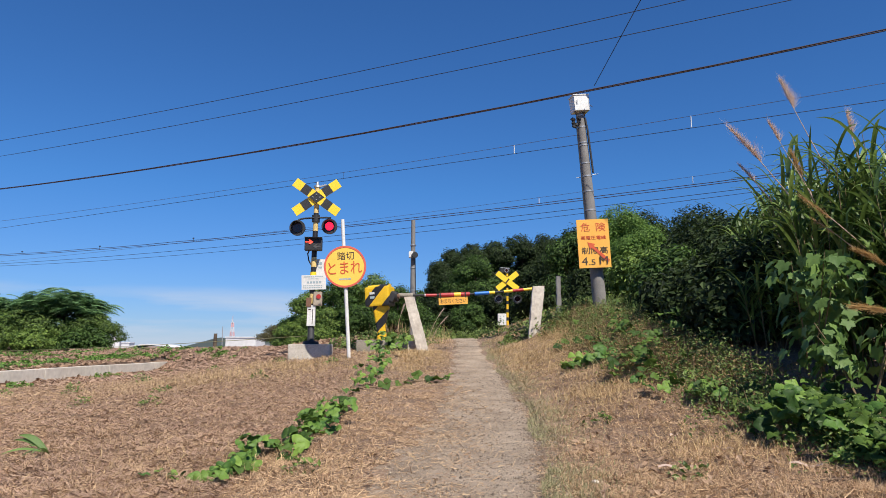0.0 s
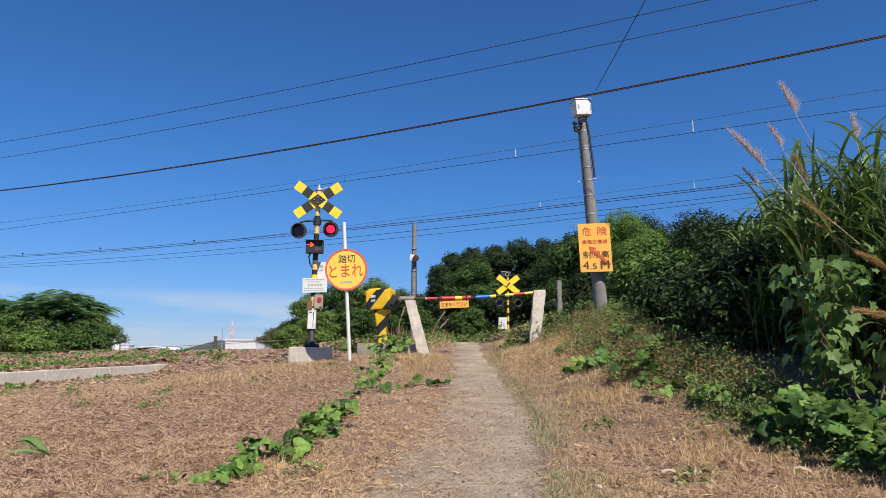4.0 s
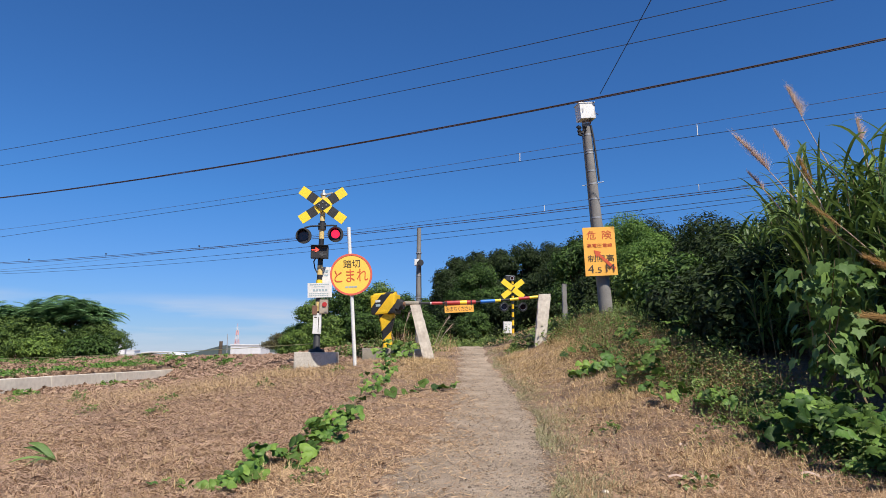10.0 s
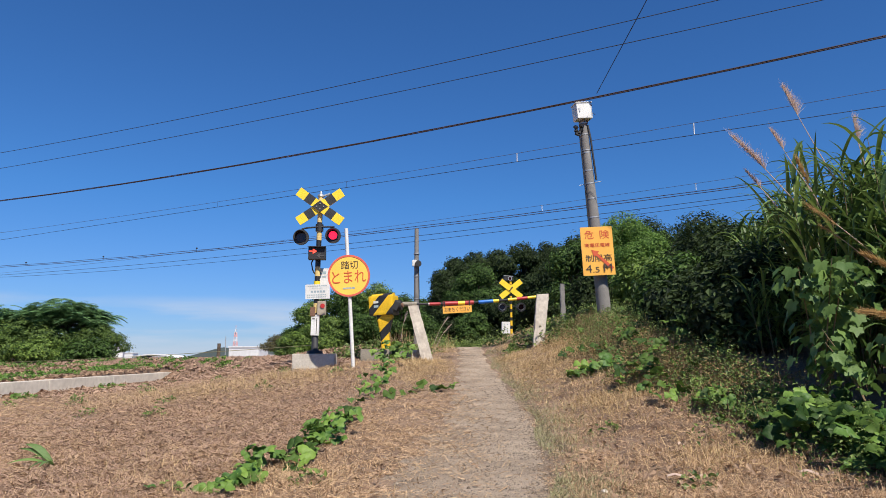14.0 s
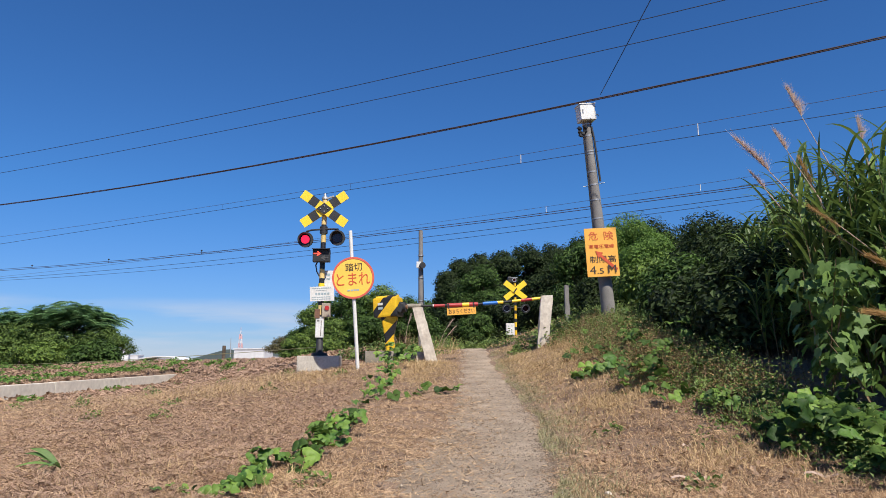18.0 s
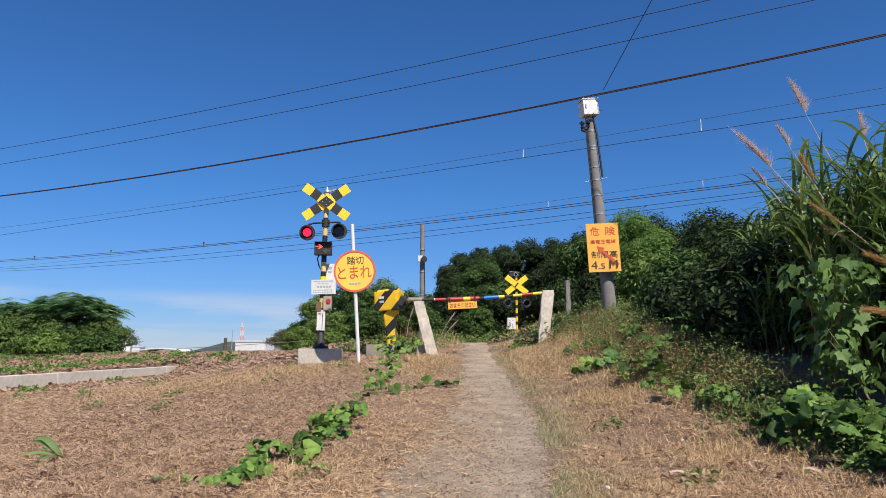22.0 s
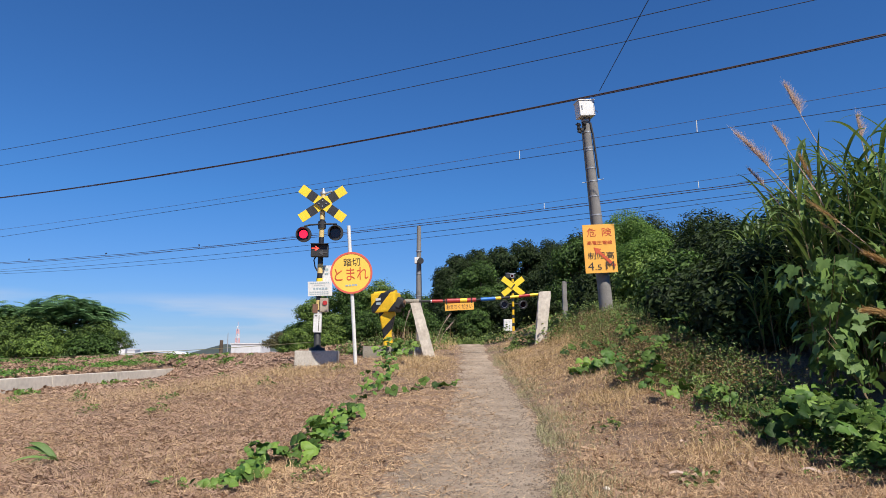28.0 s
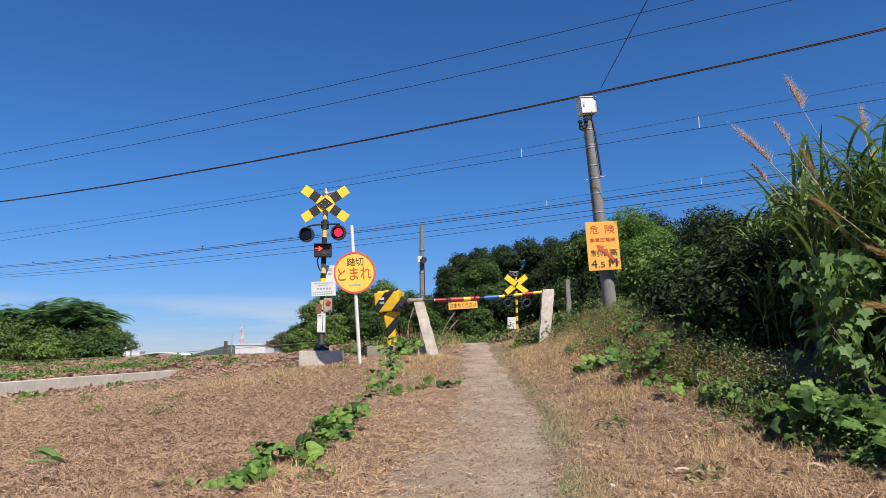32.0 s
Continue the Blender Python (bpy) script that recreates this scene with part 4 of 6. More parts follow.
kudzu([(2.97, 4.8), (2.92, 5.1), (2.9, 5.5)], 84, 0.19, 0.36, BANK, 0.62, seed=7, kinds=LEAVES[:2] + SHADED_LEAVES[:4])
kudzu([(2.95, 4.15), (2.98, 4.5), (3.05, 4.8)], 56, 0.13, 0.32, BANK, 0.58, seed=13, kinds=SHADED_LEAVES)
kudzu([(2.85, 5.3), (2.8, 6.0), (2.7, 6.8)], 70, 0.15, 0.18, BANK, 0.62, seed=8, kinds=LEAVES[:2] + SHADED_LEAVES[:4])
kudzu([(2.62, 6.8), (2.5, 7.8), (2.35, 8.8)], 40, 0.17, 0.2, BANK, 0.64, seed=9, kinds=LEAVES[:2] + SHADED_LEAVES[:4])
kudzu([(1.85, 9.6), (2.1, 9.5), (2.45, 9.2)], 28, 0.08, 0.13, BANK, 0.66, seed=10, kinds=LEAVES[:4] + SHADED_LEAVES[:2])
kudzu([(2.3, 9.6), (2.6, 10.0), (2.9, 10.4)], 30, 0.2, 0.22, BANK, 0.66, seed=18, kinds=LEAVES[:1] + SHADED_LEAVES[:5])
kudzu([(2.6, 10.5), (3.2, 11.5), (3.4, 13)], 60, 0.4, 0.25, BANK, 0.62, seed=11, kinds=SHADED_LEAVES)
kudzu([(3.4, 4.8), (3.3, 5.2), (3.2, 5.7)], 50, 0.22, 0.24, BANK, 0.64, seed=12, kinds=SHADED_LEAVES)
kudzu([(2.75, 8.0), (2.95, 8.6), (3.1, 9.2)], 40, 0.3, 0.35, BANK, 0.62, seed=17, kinds=SHADED_LEAVES)


# ---- tall reeds ----
def reed_leaf(seed):
    """A long strap leaf that rises from its sheath, arches over and hangs, folded along its midrib."""
    r, bm = random.Random(seed), bmesh.new()
    el, L, w = r.uniform(0.95, 1.35), r.uniform(0.48, 0.72), r.uniform(0.016, 0.026)
    bend, start, twist = r.uniform(0.14, 0.46), r.uniform(1.5, 4.5), r.uniform(-0.7, 0.7)
    at, rows = Vector((0, 0, 0)), []
    for k in range(9):
        u = k / 8
        ww = w * (0.55 + 0.45 * math.sin(min(u * 4, 1.57))) * (1 - u ** 3) + 0.0008
        side = Vector((0, 1, 0)) * math.cos(twist * u) + Vector((-math.sin(el), 0, math.cos(el))) * math.sin(twist * u)
        drop = Vector((-math.sin(el), 0, math.cos(el))) * ww * 0.35
        rows.append([bm.verts.new(at - side * ww + drop), bm.verts.new(at), bm.verts.new(at + side * ww + drop)])
        at = at + Vector((math.cos(el), 0, math.sin(el))) * L / 8
        el = max(el - bend * (0.3 if k < start else 1.3), -1.5)
    for p, q in zip(rows, rows[1:]):
        for i in range(2):
            bm.faces.new((p[i], p[i + 1], q[i + 1], q[i])).smooth = True
    return mesh_of("leaf", bm, M_reed)


REED_LEAVES = [reed_leaf(k) for k in range(12)]


def reed_clump(x, y, h, canes, spread, seed, label="tall clump of green pampas reeds on the bank"):
    """Upright canes, each with long arching leaves up its height."""
    r = random.Random(seed)
    ob = thing("pampas_clump", pose(x, y, float(ground(x, y)) - 0.03), label, "grass", "reeds on the bank")
    for c in range(canes):
        a, q = r.uniform(0, 6.283), math.sqrt(r.uniform(0, 1)) * spread
        foot = Vector((math.cos(a) * q * 0.7, math.sin(a) * q * 0.7, 0))
        head = Vector((math.cos(a) * q * 0.4 + r.gauss(0, 0.08), math.sin(a) * q * 0.4 + r.gauss(0, 0.08), h * r.uniform(0.55, 0.92)))
        cane = part("cane", tube([(0, 0, 0), head * 0.5, head], [0.007, 0.006, 0.003], 4, cap=False), M_stem, ob, m=Matrix.Translation(foot))
        turn = r.uniform(0, 360)
        for k in range(11):
            u = 0.2 + 0.8 * k / 10
            turn += 180 + r.uniform(-55, 55)
            m = Matrix.Translation(head * u) @ pose(0, 0, 0, r.uniform(-9, 9), r.uniform(-10, 16), turn) @ Matrix.Scale(r.uniform(0.7, 1.15) * (0.6 + 0.2 * h), 4)
            part("leaf", REED_LEAVES[r.randrange(12)], None, cane, m=m)
    return ob


for k, (x, y, h, n, s) in enumerate(((4.15, 6.7, 2.3, 46, 0.55), (4.7, 6.2, 2.75, 44, 0.6), (4.4, 7.5, 2.25, 44, 0.5), (4.9, 7.4, 2.5, 36, 0.7), (4.3, 5.6, 2.1, 36, 0.45), (4.65, 9.2, 1.55, 36, 0.5), (5.2, 10.2, 1.5, 26, 0.6), (4.9, 5.2, 2.7, 34, 0.5), (4.75, 8.6, 1.95, 42, 0.6), (3.95, 6.6, 1.1, 14, 0.3), (3.85, 7.8, 0.85, 12, 0.3),
                                     # unseen clump past the right edge of view, added to shade the kudzu
                                     (3.75, 3.4, 1.6, 24, 0.45))):
    reed_clump(x, y, h, n, s, 200 + k)


def lobed_leaf(seed):
    """A broad leaf with five pointed lobes, folded along its midrib and hanging at the tips."""
    r, bm = random.Random(seed), bmesh.new()
    pts = []
    for k, (ang, rad) in enumerate(((-150, 0.045), (-105, 0.085), (-82, 0.07), (-52, 0.115), (-24, 0.085), (0, 0.14), (24, 0.085), (52, 0.115), (82, 0.07), (105, 0.085), (150, 0.045))):
        q = rad * r.uniform(0.9, 1.12)
        a = radians(ang)
        pts.append(bm.verts.new((q * math.sin(a), q * math.cos(a) + 0.03, -1.6 * q * q + 0.25 * abs(q * math.sin(a)))))
    hub = bm.verts.new((0, 0.02, 0.0))
    for p, q in zip(pts, pts[1:]):
        bm.faces.new((hub, p, q)).smooth = True
    return mesh_of("leaf", bm, M_lobed)


LOBED = [lobed_leaf(k) for k in range(5)]


def sapling(x, y, h, leaves, seed, label):
    """A young broadleaf: a few stems with large leaves that hang outward."""
    r = random.Random(seed)
    z0 = float(ground(x, y))
    ob = thing("broadleaf_sapling", pose(x, y, z0 - 0.03), label, "sapling", "saplings on the bank")
    stems = []
    for k in range(5):
        a = r.uniform(0, 6.283)
        tip = Vector((math.cos(a) * 0.35, math.sin(a) * 0.35, h * r.uniform(0.75, 1.0)))
        line = [Vector((0, 0, 0)), tip * 0.5 + Vector((0, 0, 0.1)), tip]
        part("stem", tube(line, [0.008, 0.006, 0.003], 6), M_stem, ob)
        stems.append(line)
    for k in range(leaves):
        line = stems[k % 5]
        u = min(2.0 - 1.45 * r.random() ** 1.5, 1.999)
        p = line[int(u)].lerp(line[int(u) + 1], u % 1)
        a = r.uniform(0, 360)
        m = pose(p.x, p.y, p.z, 0, 0, a) @ pose(0, r.uniform(0.05, 0.22), r.uniform(-0.06, 0.04), r.uniform(-85, -30), r.uniform(-25, 25), 0) @ Matrix.Scale(r.uniform(0.40, 0.80), 4)
        part("leaf", LOBED[r.randrange(5)], None, ob, m=m)
    return ob


sapling(3.25, 5.9, 1.35, 230, 5, "broadleaf sapling with large lobed green leaves before reeds")
sapling(3.45, 5.5, 0.85, 70, 6, "small broadleaf sapling with drooping green leaves")


def plume(x, y, z, tip, length, hair, seed, fan=1.0, label="feathery pale pampas plume on a thin stalk", hairs=M_plume, sag=0.30):
    """A stalk that leans from its foot to the tip, with a drooping plume of fine hairs at the upper end."""
    r = np.random.default_rng(seed)
    ob = thing("pampas_plume", pose(x, y, z), label, "grass plume", "pampas plumes")
    t = Vector(tip) - Vector((x, y, z))
    bend = Vector((-0.06, 0, 0.10)) * t.length
    line = [t * u + bend * math.sin(u * 2.6) * 0.8 for u in np.linspace(0, 1, 9)]
    part("stalk", tube(line, [0.006 - 0.0045 * i / 8 for i in range(9)], 5), M_plume, ob)
    V, F = [], []
    L = t.length
    u0 = 1 - length / L
    for k in range(int(hair * 1.9)):
        u = u0 + (1 - u0) * r.uniform(0, 1)
        i = min(int(u * 8), 7)
        p = np.array(line[i].lerp(line[i + 1], u * 8 - i))
        v = (u - u0) / (1 - u0)
        droop = r.uniform(0, 1) ** 0.8
        d = np.array(t.normalized()) + np.array((0.02 + 0.80 * droop * fan, 0.0, 0.02 - (sag + 0.5 * v) * droop * fan)) + r.normal(0, 0.12, 3)
        ln = length * r.uniform(0.25, 0.60) * (1.0 - 0.35 * v)
        side = np.cross(d, r.normal(0, 1, 3))
        side = side / np.linalg.norm(side) * 0.0010
        b0 = len(V)
        V.extend([p - side, p + side, p + d * ln + side * 0.4, p + d * ln - side * 0.4])
        F.append((b0, b0 + 1, b0 + 2, b0 + 3))
    part("plume", raw("plume", [tuple(v) for v in V], F, hairs), hairs, ob)
    return ob


GOLD = "golden drooping pampas plume among green reed leaves"
PLUMES = [plume(3.95, 6.6, 3.2, (3.54, 6.6, 4.13), 0.36, 420, 1), plume(3.75, 6.6, 3.0, (3.37, 6.6, 3.69), 0.26, 320, 2), plume(3.52, 6.6, 3.0, (2.99, 6.6, 3.60), 0.46, 460, 3),
          plume(3.72, 6.5, 2.9, (3.53, 6.5, 3.35), 0.28, 420, 4, 0.5, GOLD, M_plume_gold), plume(4.27, 6.6, 3.3, (4.19, 6.6, 3.83), 0.26, 280, 5), plume(3.4, 6.7, 2.95, (3.12, 6.7, 3.30), 0.24, 260, 9), plume(-0.18, 17.2, 1.62, (0.22, 17.2, 2.36), 0.3, 70, 10, 0.3), plume(-0.12, 17.4, 1.62, (0.30, 17.4, 2.20), 0.3, 70, 11, 0.3), plume(-0.95, 16.6, 1.5, (-0.75, 16.6, 2.45), 0.3, 70, 12, 0.3),
          plume(3.86, 6.0, 2.38, (3.33, 6.0, 2.80), 0.36, 190, 6, 0.9, GOLD, M_plume_gold, 0.75), plume(3.84, 6.0, 2.30, (3.43, 6.0, 2.60), 0.24, 130, 13, 0.9, GOLD, M_plume_gold, 0.8),
          plume(3.85, 5.5, 2.05, (3.43, 5.4, 2.24), 0.30, 700, 7, 0.35, GOLD, M_plume_gold), plume(3.75, 5.25, 1.7, (3.25, 5.2, 1.78), 0.32, 700, 8, 0.35, GOLD, M_plume_gold)]


# ---- railway bed ----
bm_v, bm_f = [], []
n = 13000
s, a = rng.uniform(-3.2, 1.5, n), rng.uniform(2.5, 32, n)
x = 0.3 + TRACK[0] * a + ACROSS[0] * s
y = 19.8 + TRACK[1] * a + ACROSS[1] * s
z = top(x, y)
size = rng.uniform(0.05, 0.11, n)
for k in range(n):
    o = len(bm_v)
    c, q = np.array((x[k], y[k], z[k] + size[k] * 0.3)), size[k]
    for dx, dy, dz in ((1, 0.2, 0), (-0.2, 1, 0.1), (-1, -0.1, 0), (0.1, -1, -0.1), (0.1, 0.1, 0.9), (0, 0, -0.8)):
        bm_v.append(tuple(c + np.array((dx, dy, dz)) * q * rng.uniform(0.55, 1.0, 3)))
    bm_f.extend([(o + i, o + (i + 1) % 4, o + 4) for i in range(4)] + [(o + (i + 1) % 4, o + i, o + 5) for i in range(4)])
tagged(new("ballast", raw("ballast", bm_v, bm_f, M_ballast)), "rust-brown crushed stone ballast of the railway bed", "ballast", kind="stuff")

# brown leaf litter over the field and along the line
n = 64000
x, y = rng.uniform(-22, -1.5, n), rng.uniform(13, 31, n)
keep = ((x < -8.2) | (track_side(x, y) > -3.9)) & (track_side(x, y) < 3)
x, y = x[keep], y[keep]
low_growth("leaf_litter", np.stack([x, y, top(x, y) + rng.uniform(0.01, 0.05, len(x))], 1), 0.12, M_deadleaf, "rust-brown dead leaves and litter lying on the field", "leaf litter")
n = 900
y = scatter(n, 3.8, 12, 1.5)[1]
x = np.where(rng.uniform(0, 1, n) < 0.6, path_mid(y) + rng.uniform(0.6, 2.0, n), path_mid(y) - rng.uniform(0.7, 4.5, n))
low_growth("dry_leaves", np.stack([x, y, top(x, y) + rng.uniform(0.015, 0.04, n)], 1), 0.055, M_deadleaf, "curled brown dead leaves among the straw", "leaf litter")


def dry_stalk(x, y, length, turn, label):
    """A bleached reed leaf lying on the ground."""
    bm, rows = bmesh.new(), []
    for i in range(9):
        u = i / 8 - 0.5
        w = 0.013 * math.sin(0.3 + (i / 8) * 2.6)
        rows.append([bm.verts.new((u * length, -w, 0.012 * math.sin(i * 0.9))), bm.verts.new((u * length, w * 0.6, 0.012 * math.sin(i * 0.9) + 0.012))])
    for p, q in zip(rows, rows[1:]):
        bm.faces.new((p[0], q[0], q[1], p[1])).smooth = True
    ob = new("dry_reed_leaf", mesh_of("dry_reed_leaf", bm, M_plume))
    ob.matrix_basis = pose(x, y, float(top(x, y)) + 0.022, 0, 0, turn)
    return tagged(ob, label, "dry leaf", "fallen reed leaves")


for x, y, l, t in ((1.68, 4.86, 0.24, -4), (1.98, 5.75, 0.12, 40), (2.15, 5.15, 0.15, 120), (2.5, 4.7, 0.2, -30)):
    dry_stalk(x, y, l, t, "bleached dry reed leaf fallen on the straw")
# a pale stone half sunk beside the path
bm = bmesh.new()
bmesh.ops.create_icosphere(bm, subdivisions=3, radius=0.024)
for v in bm.verts:
    v.co *= 1 + 0.28 * noise.noise(v.co * 40)
    v.co.z *= 0.62
for f in bm.faces:
    f.smooth = True
ob = new("stone", mesh_of("stone", bm, M_conc_pale))
ob.matrix_basis = pose(1.07, 4.63, float(top(1.07, 4.63)) + 0.016, 0, 0, 20)
tagged(ob, "pale rounded stone half sunk beside the footpath", "stone")

n = 110000
y = scatter(n, 4.2, 15, 1.5)[1]
x = -np.abs(rng.normal(0, 2.8, n)) - 1.3
keep = (x > -8.3) & (x > -0.8 * y - 0.5)
x, y = x[keep], y[keep]
n = len(x)
chaff("mulch", x, y, rng.uniform(0.018, 0.07, n), rng.uniform(0.0014, 0.0043, n), np.abs(rng.normal(0.15, 0.3, n)), M_mulch, "chopped brown plant mulch over the slope", rng.normal(0.8, 0.9, n) + np.pi * (rng.uniform(0, 1, n) < 0.5), 0.006, category="mulch")

n = 38000
x, y = rng.uniform(-22, -1.5, n), rng.uniform(12, 25, n)
keep = (track_side(x, y) < -0.8) & ((x < -8.5) | (y > 17))
x, y = x[keep], y[keep]
n = len(x)
x, y = np.concatenate([x, rng.uniform(-8.3, -1.8, 16000)]), np.concatenate([y, rng.uniform(13.5, 21, 16000)])
ok = track_side(x, y) < 0.5
x, y = x[ok], y[ok]
n = len(x)
chaff("field_straw", x, y, rng.uniform(0.05, 0.18, n), rng.uniform(0.006, 0.014, n), np.abs(rng.normal(0.1, 0.2, n)), M_mulch, "pale dry straw spread over the upper field", rng.uniform(0, 6.283, n))

# tall dry grass behind the barrier drive
n = 260
x, y = np.concatenate([rng.normal(-0.9, 0.2, 200), rng.normal(0.05, 0.2, 60)]), np.concatenate([rng.normal(16.3, 0.3, 200), rng.normal(17.0, 0.3, 60)])
blades("tall_dry_grass", x, y, rng.uniform(0.25, 0.75, n), rng.uniform(0.002, 0.0045, n), rng.uniform(0.05, 0.5, n), M_gold, "tall bleached grass behind the barrier drive")
stake = new("fence_stake", smooth(mesh_of("fence_stake", tube([(-7.68, 24, 1.1), (-7.66, 24, 1.92)], [0.07, 0.06], 10), M_bark)))
tagged(stake, "dark weathered wooden stake beside the railway", "stake")


# ---- crossing signals ----
M_bands = striped("banded_pole", (0.80, 0.58, 0.22), BLK, (0, 0, 1), 0.36, 0.52)
M_bands_far = striped("banded_far_pole", YEL, BLK, (0, 0, 1), 0.30, 0.6)


def crossbuck_arm(parent, z, tilt, length, width, y, bars_at):
    """One board of the cross: yellow with black fields, end cut square."""
    arm = part("crossbuck_board", plate(rect(length, width), 0.02), M_yellow, parent, "yellow board with black fields", pose(0, y, z, 0, tilt, 0))
    for x, w in bars_at:
        part("black_field", plate(rect(w, width + 0.001, x), 0.003), M_black, arm, m=pose(0, -0.003, 0))
    return arm


def lamp(parent, x, z, y, lens_name="lens", r=0.155):
    """A round signal lamp: backboard, hood, dark lens, and the lit lens that shines through it when on."""
    body = part("lamp_body", ring(0.10, r, 0.05), M_black, parent, "round black lamp backboard", pose(x, y, z))
    part("lamp_housing", tube([(0, 0.04, 0), (0, 0.16, 0)], [0.12, 0.09], 20), M_black, body)
    hood = bmesh.new()
    n = 22
    rows = []
    for k in range(n + 1):
        a = radians(-28) + radians(236) * k / n
        d = 0.17 * (0.35 + 0.65 * max(0.0, math.sin(min(max(a, 0), math.pi))))
        rows.append([hood.verts.new((rr * math.cos(a), yy, rr * math.sin(a))) for rr, yy in ((0.112, 0.0), (0.112, -d), (0.106, -d), (0.106, 0.0))])
    for p, q in zip(rows, rows[1:]):
        for i in range(4):
            hood.faces.new((p[i], q[i], q[(i + 1) % 4], p[(i + 1) % 4])).smooth = False
    part("hood", hood, M_black, body)
    part("dark_lens", tube([(0, -0.004, 0), (0, 0.03, 0)], [0.098, 0.1], 28), M_lens, body, "unlit dark red lens")
    return body


def lit_lens(body):
    return part("lit_lens", tube([(0, -0.012, 0), (0, -0.006, 0), (0, 0.004, 0)], [0.055, 0.083, 0.088], 28), M_lit, body, "glowing red lens")


signal = thing("crossing_signal", pose(-2.42, 13.4, 1.24, 0, 0, 4), "level crossing signal with crossbuck, two round lamps and striped pole", "railway signal")
part("plinth", box((0.80, 0.60, 0.38), pose(0.01, 0, 0.10), 0.02), M_conc, signal, "weathered concrete plinth")
part("pole_foot", tube([(0, 0, 0.29), (0, 0, 0.34), (0, 0, 0.36), (0, 0, 0.86)], [0.16, 0.15, 0.066, 0.064], 16), M_black, signal, "black steel foot of the pole")
part("pole", tube([(0, 0, 0.8), (0.02, 0, 2.1), (0.045, 0, 3.42)], [0.055, 0.052, 0.05], 16), M_bands, signal, "yellow and black banded pole")
part("pole_cap", tube([(0.045, 0, 3.4), (0.045, 0, 3.44), (0.045, 0, 3.46), (0.045, 0, 3.52)], [0.065, 0.065, 0.03, 0.02], 12), M_steel, signal)
part("top_bracket", box((0.2, 0.05, 0.03), pose(0.13, -0.02, 3.43, 0, -18, 0), 0.004), M_steel, signal)
FIELDS = ((-0.25, 0.17), (0.25, 0.17))
crossbuck_arm(signal, 3.185, 35.2, 1.06, 0.185, -0.115, FIELDS).location.x = 0.045
crossbuck_arm(signal, 3.185, -35.2, 1.06, 0.185, -0.088, FIELDS).location.x = 0.045
part("diamond", plate([(-0.155, 0), (0, -0.12), (0.155, 0), (0, 0.12)], 0.004), M_black, signal, "black diamond plate with four bolts", pose(0.045, -0.12, 3.185))
for bx, bz in ((-0.07, 0), (0.07, 0), (0, 0.055), (0, -0.055)):
    part("bolt", tube([(0.045 + bx, -0.131, 3.185 + bz), (0.045 + bx, -0.119, 3.185 + bz)], 0.012, 8), M_steel, signal)
part("lamp_arm", tube([(-0.31, -0.05, 2.73), (-0.2, -0.03, 2.765), (0.0, -0.06, 2.775), (0.24, -0.03, 2.79), (0.33, -0.05, 2.78)], 0.018, 8), M_black, signal, "dark lamp bracket")
part("arm_clamp", tube([(0.033, 0, 2.70), (0.033, 0, 2.84)], 0.078, 14), M_black, signal)
lampL, lampR = lamp(signal, -0.315, 2.565, -0.10), lamp(signal, 0.31, 2.605, -0.10)
litL, litR = lit_lens(lampL), lit_lens(lampR)
dbox = part("direction_box", box((0.335, 0.16, 0.25), pose(0, 0, 0), 0.012), M_black, signal, "black direction indicator with a lit red arrow", pose(0.015, -0.12, 2.235))
part("box_visor", box((0.35, 0.09, 0.012), pose(0, -0.11, 0.125, 8, 0, 0), 0.003), M_black, dbox)
ARROW = [(-0.075, -0.012), (0.01, -0.012), (-0.012, -0.040), (0.012, -0.046), (0.078, 0), (0.012, 0.046), (-0.012, 0.040), (0.01, 0.012), (-0.075, 0.012)]
part("lit_arrow", plate(ARROW, 0.006), M_arrow, dbox, "glowing red arrow", pose(-0.075, -0.088, 0.035))
part("dark_arrow", plate([(-x, z) for x, z in ARROW][::-1], 0.006), M_unlit, dbox, "unlit grey arrow", pose(0.07, -0.085, -0.05))
part("conduit", tube([(-0.05, -0.1, 2.15), (-0.10, -0.08, 2.05), (-0.08, -0.04, 1.93), (-0.03, -0.05, 1.84)], 0.014, 8), M_black, signal)
wp = part("information_plate", plate(rect(0.47, 0.285), 0.012), M_white, signal, "white notice plate with small faded print", pose(0.035, -0.085, 1.49, 0, -2, 0))
bars("print_bar", tuple((0.03, 0.018, -0.17 + 0.042 * i, 0.112) for i in range(9)) + tuple((0.018, 0.012, -0.1 + 0.026 * i, 0.07) for i in range(8)) + tuple((0.042, 0.04, -0.11 + 0.058 * i, 0.0) for i in range(5)) + tuple((0.024, 0.018, -0.19 + 0.034 * i, z) for i in range(11) for z in (-0.065, -0.105)), -0.004, M_blueink, wp)
wp2 = part("side_plate", plate(rect(0.30, 0.33), 0.01), M_white, signal, "white plate behind the pole", pose(0.21, 0.05, 1.80))
bars("print_bar", ((0.07, 0.05, -0.07, 0.08), (0.07, 0.03, -0.07, 0.0)), -0.004, M_blueink, wp2)
part("clamp_band", tube([(0.01, 0, 1.62), (0.01, 0, 1.70)], 0.062, 14), M_yellow, signal)
eb = part("emergency_box", box((0.16, 0.16, 0.27), None, 0.012), M_beige, signal, "grey emergency call box with a red button", pose(0.12, -0.03, 1.17))
part("button", tube([(0.02, -0.10, 0.04), (0.02, -0.08, 0.04)], 0.045, 16), M_red, eb, "red button")
part("junction_box", box((0.10, 0.10, 0.18), pose(-0.05, -0.05, 1.10), 0.01), M_rust, signal)
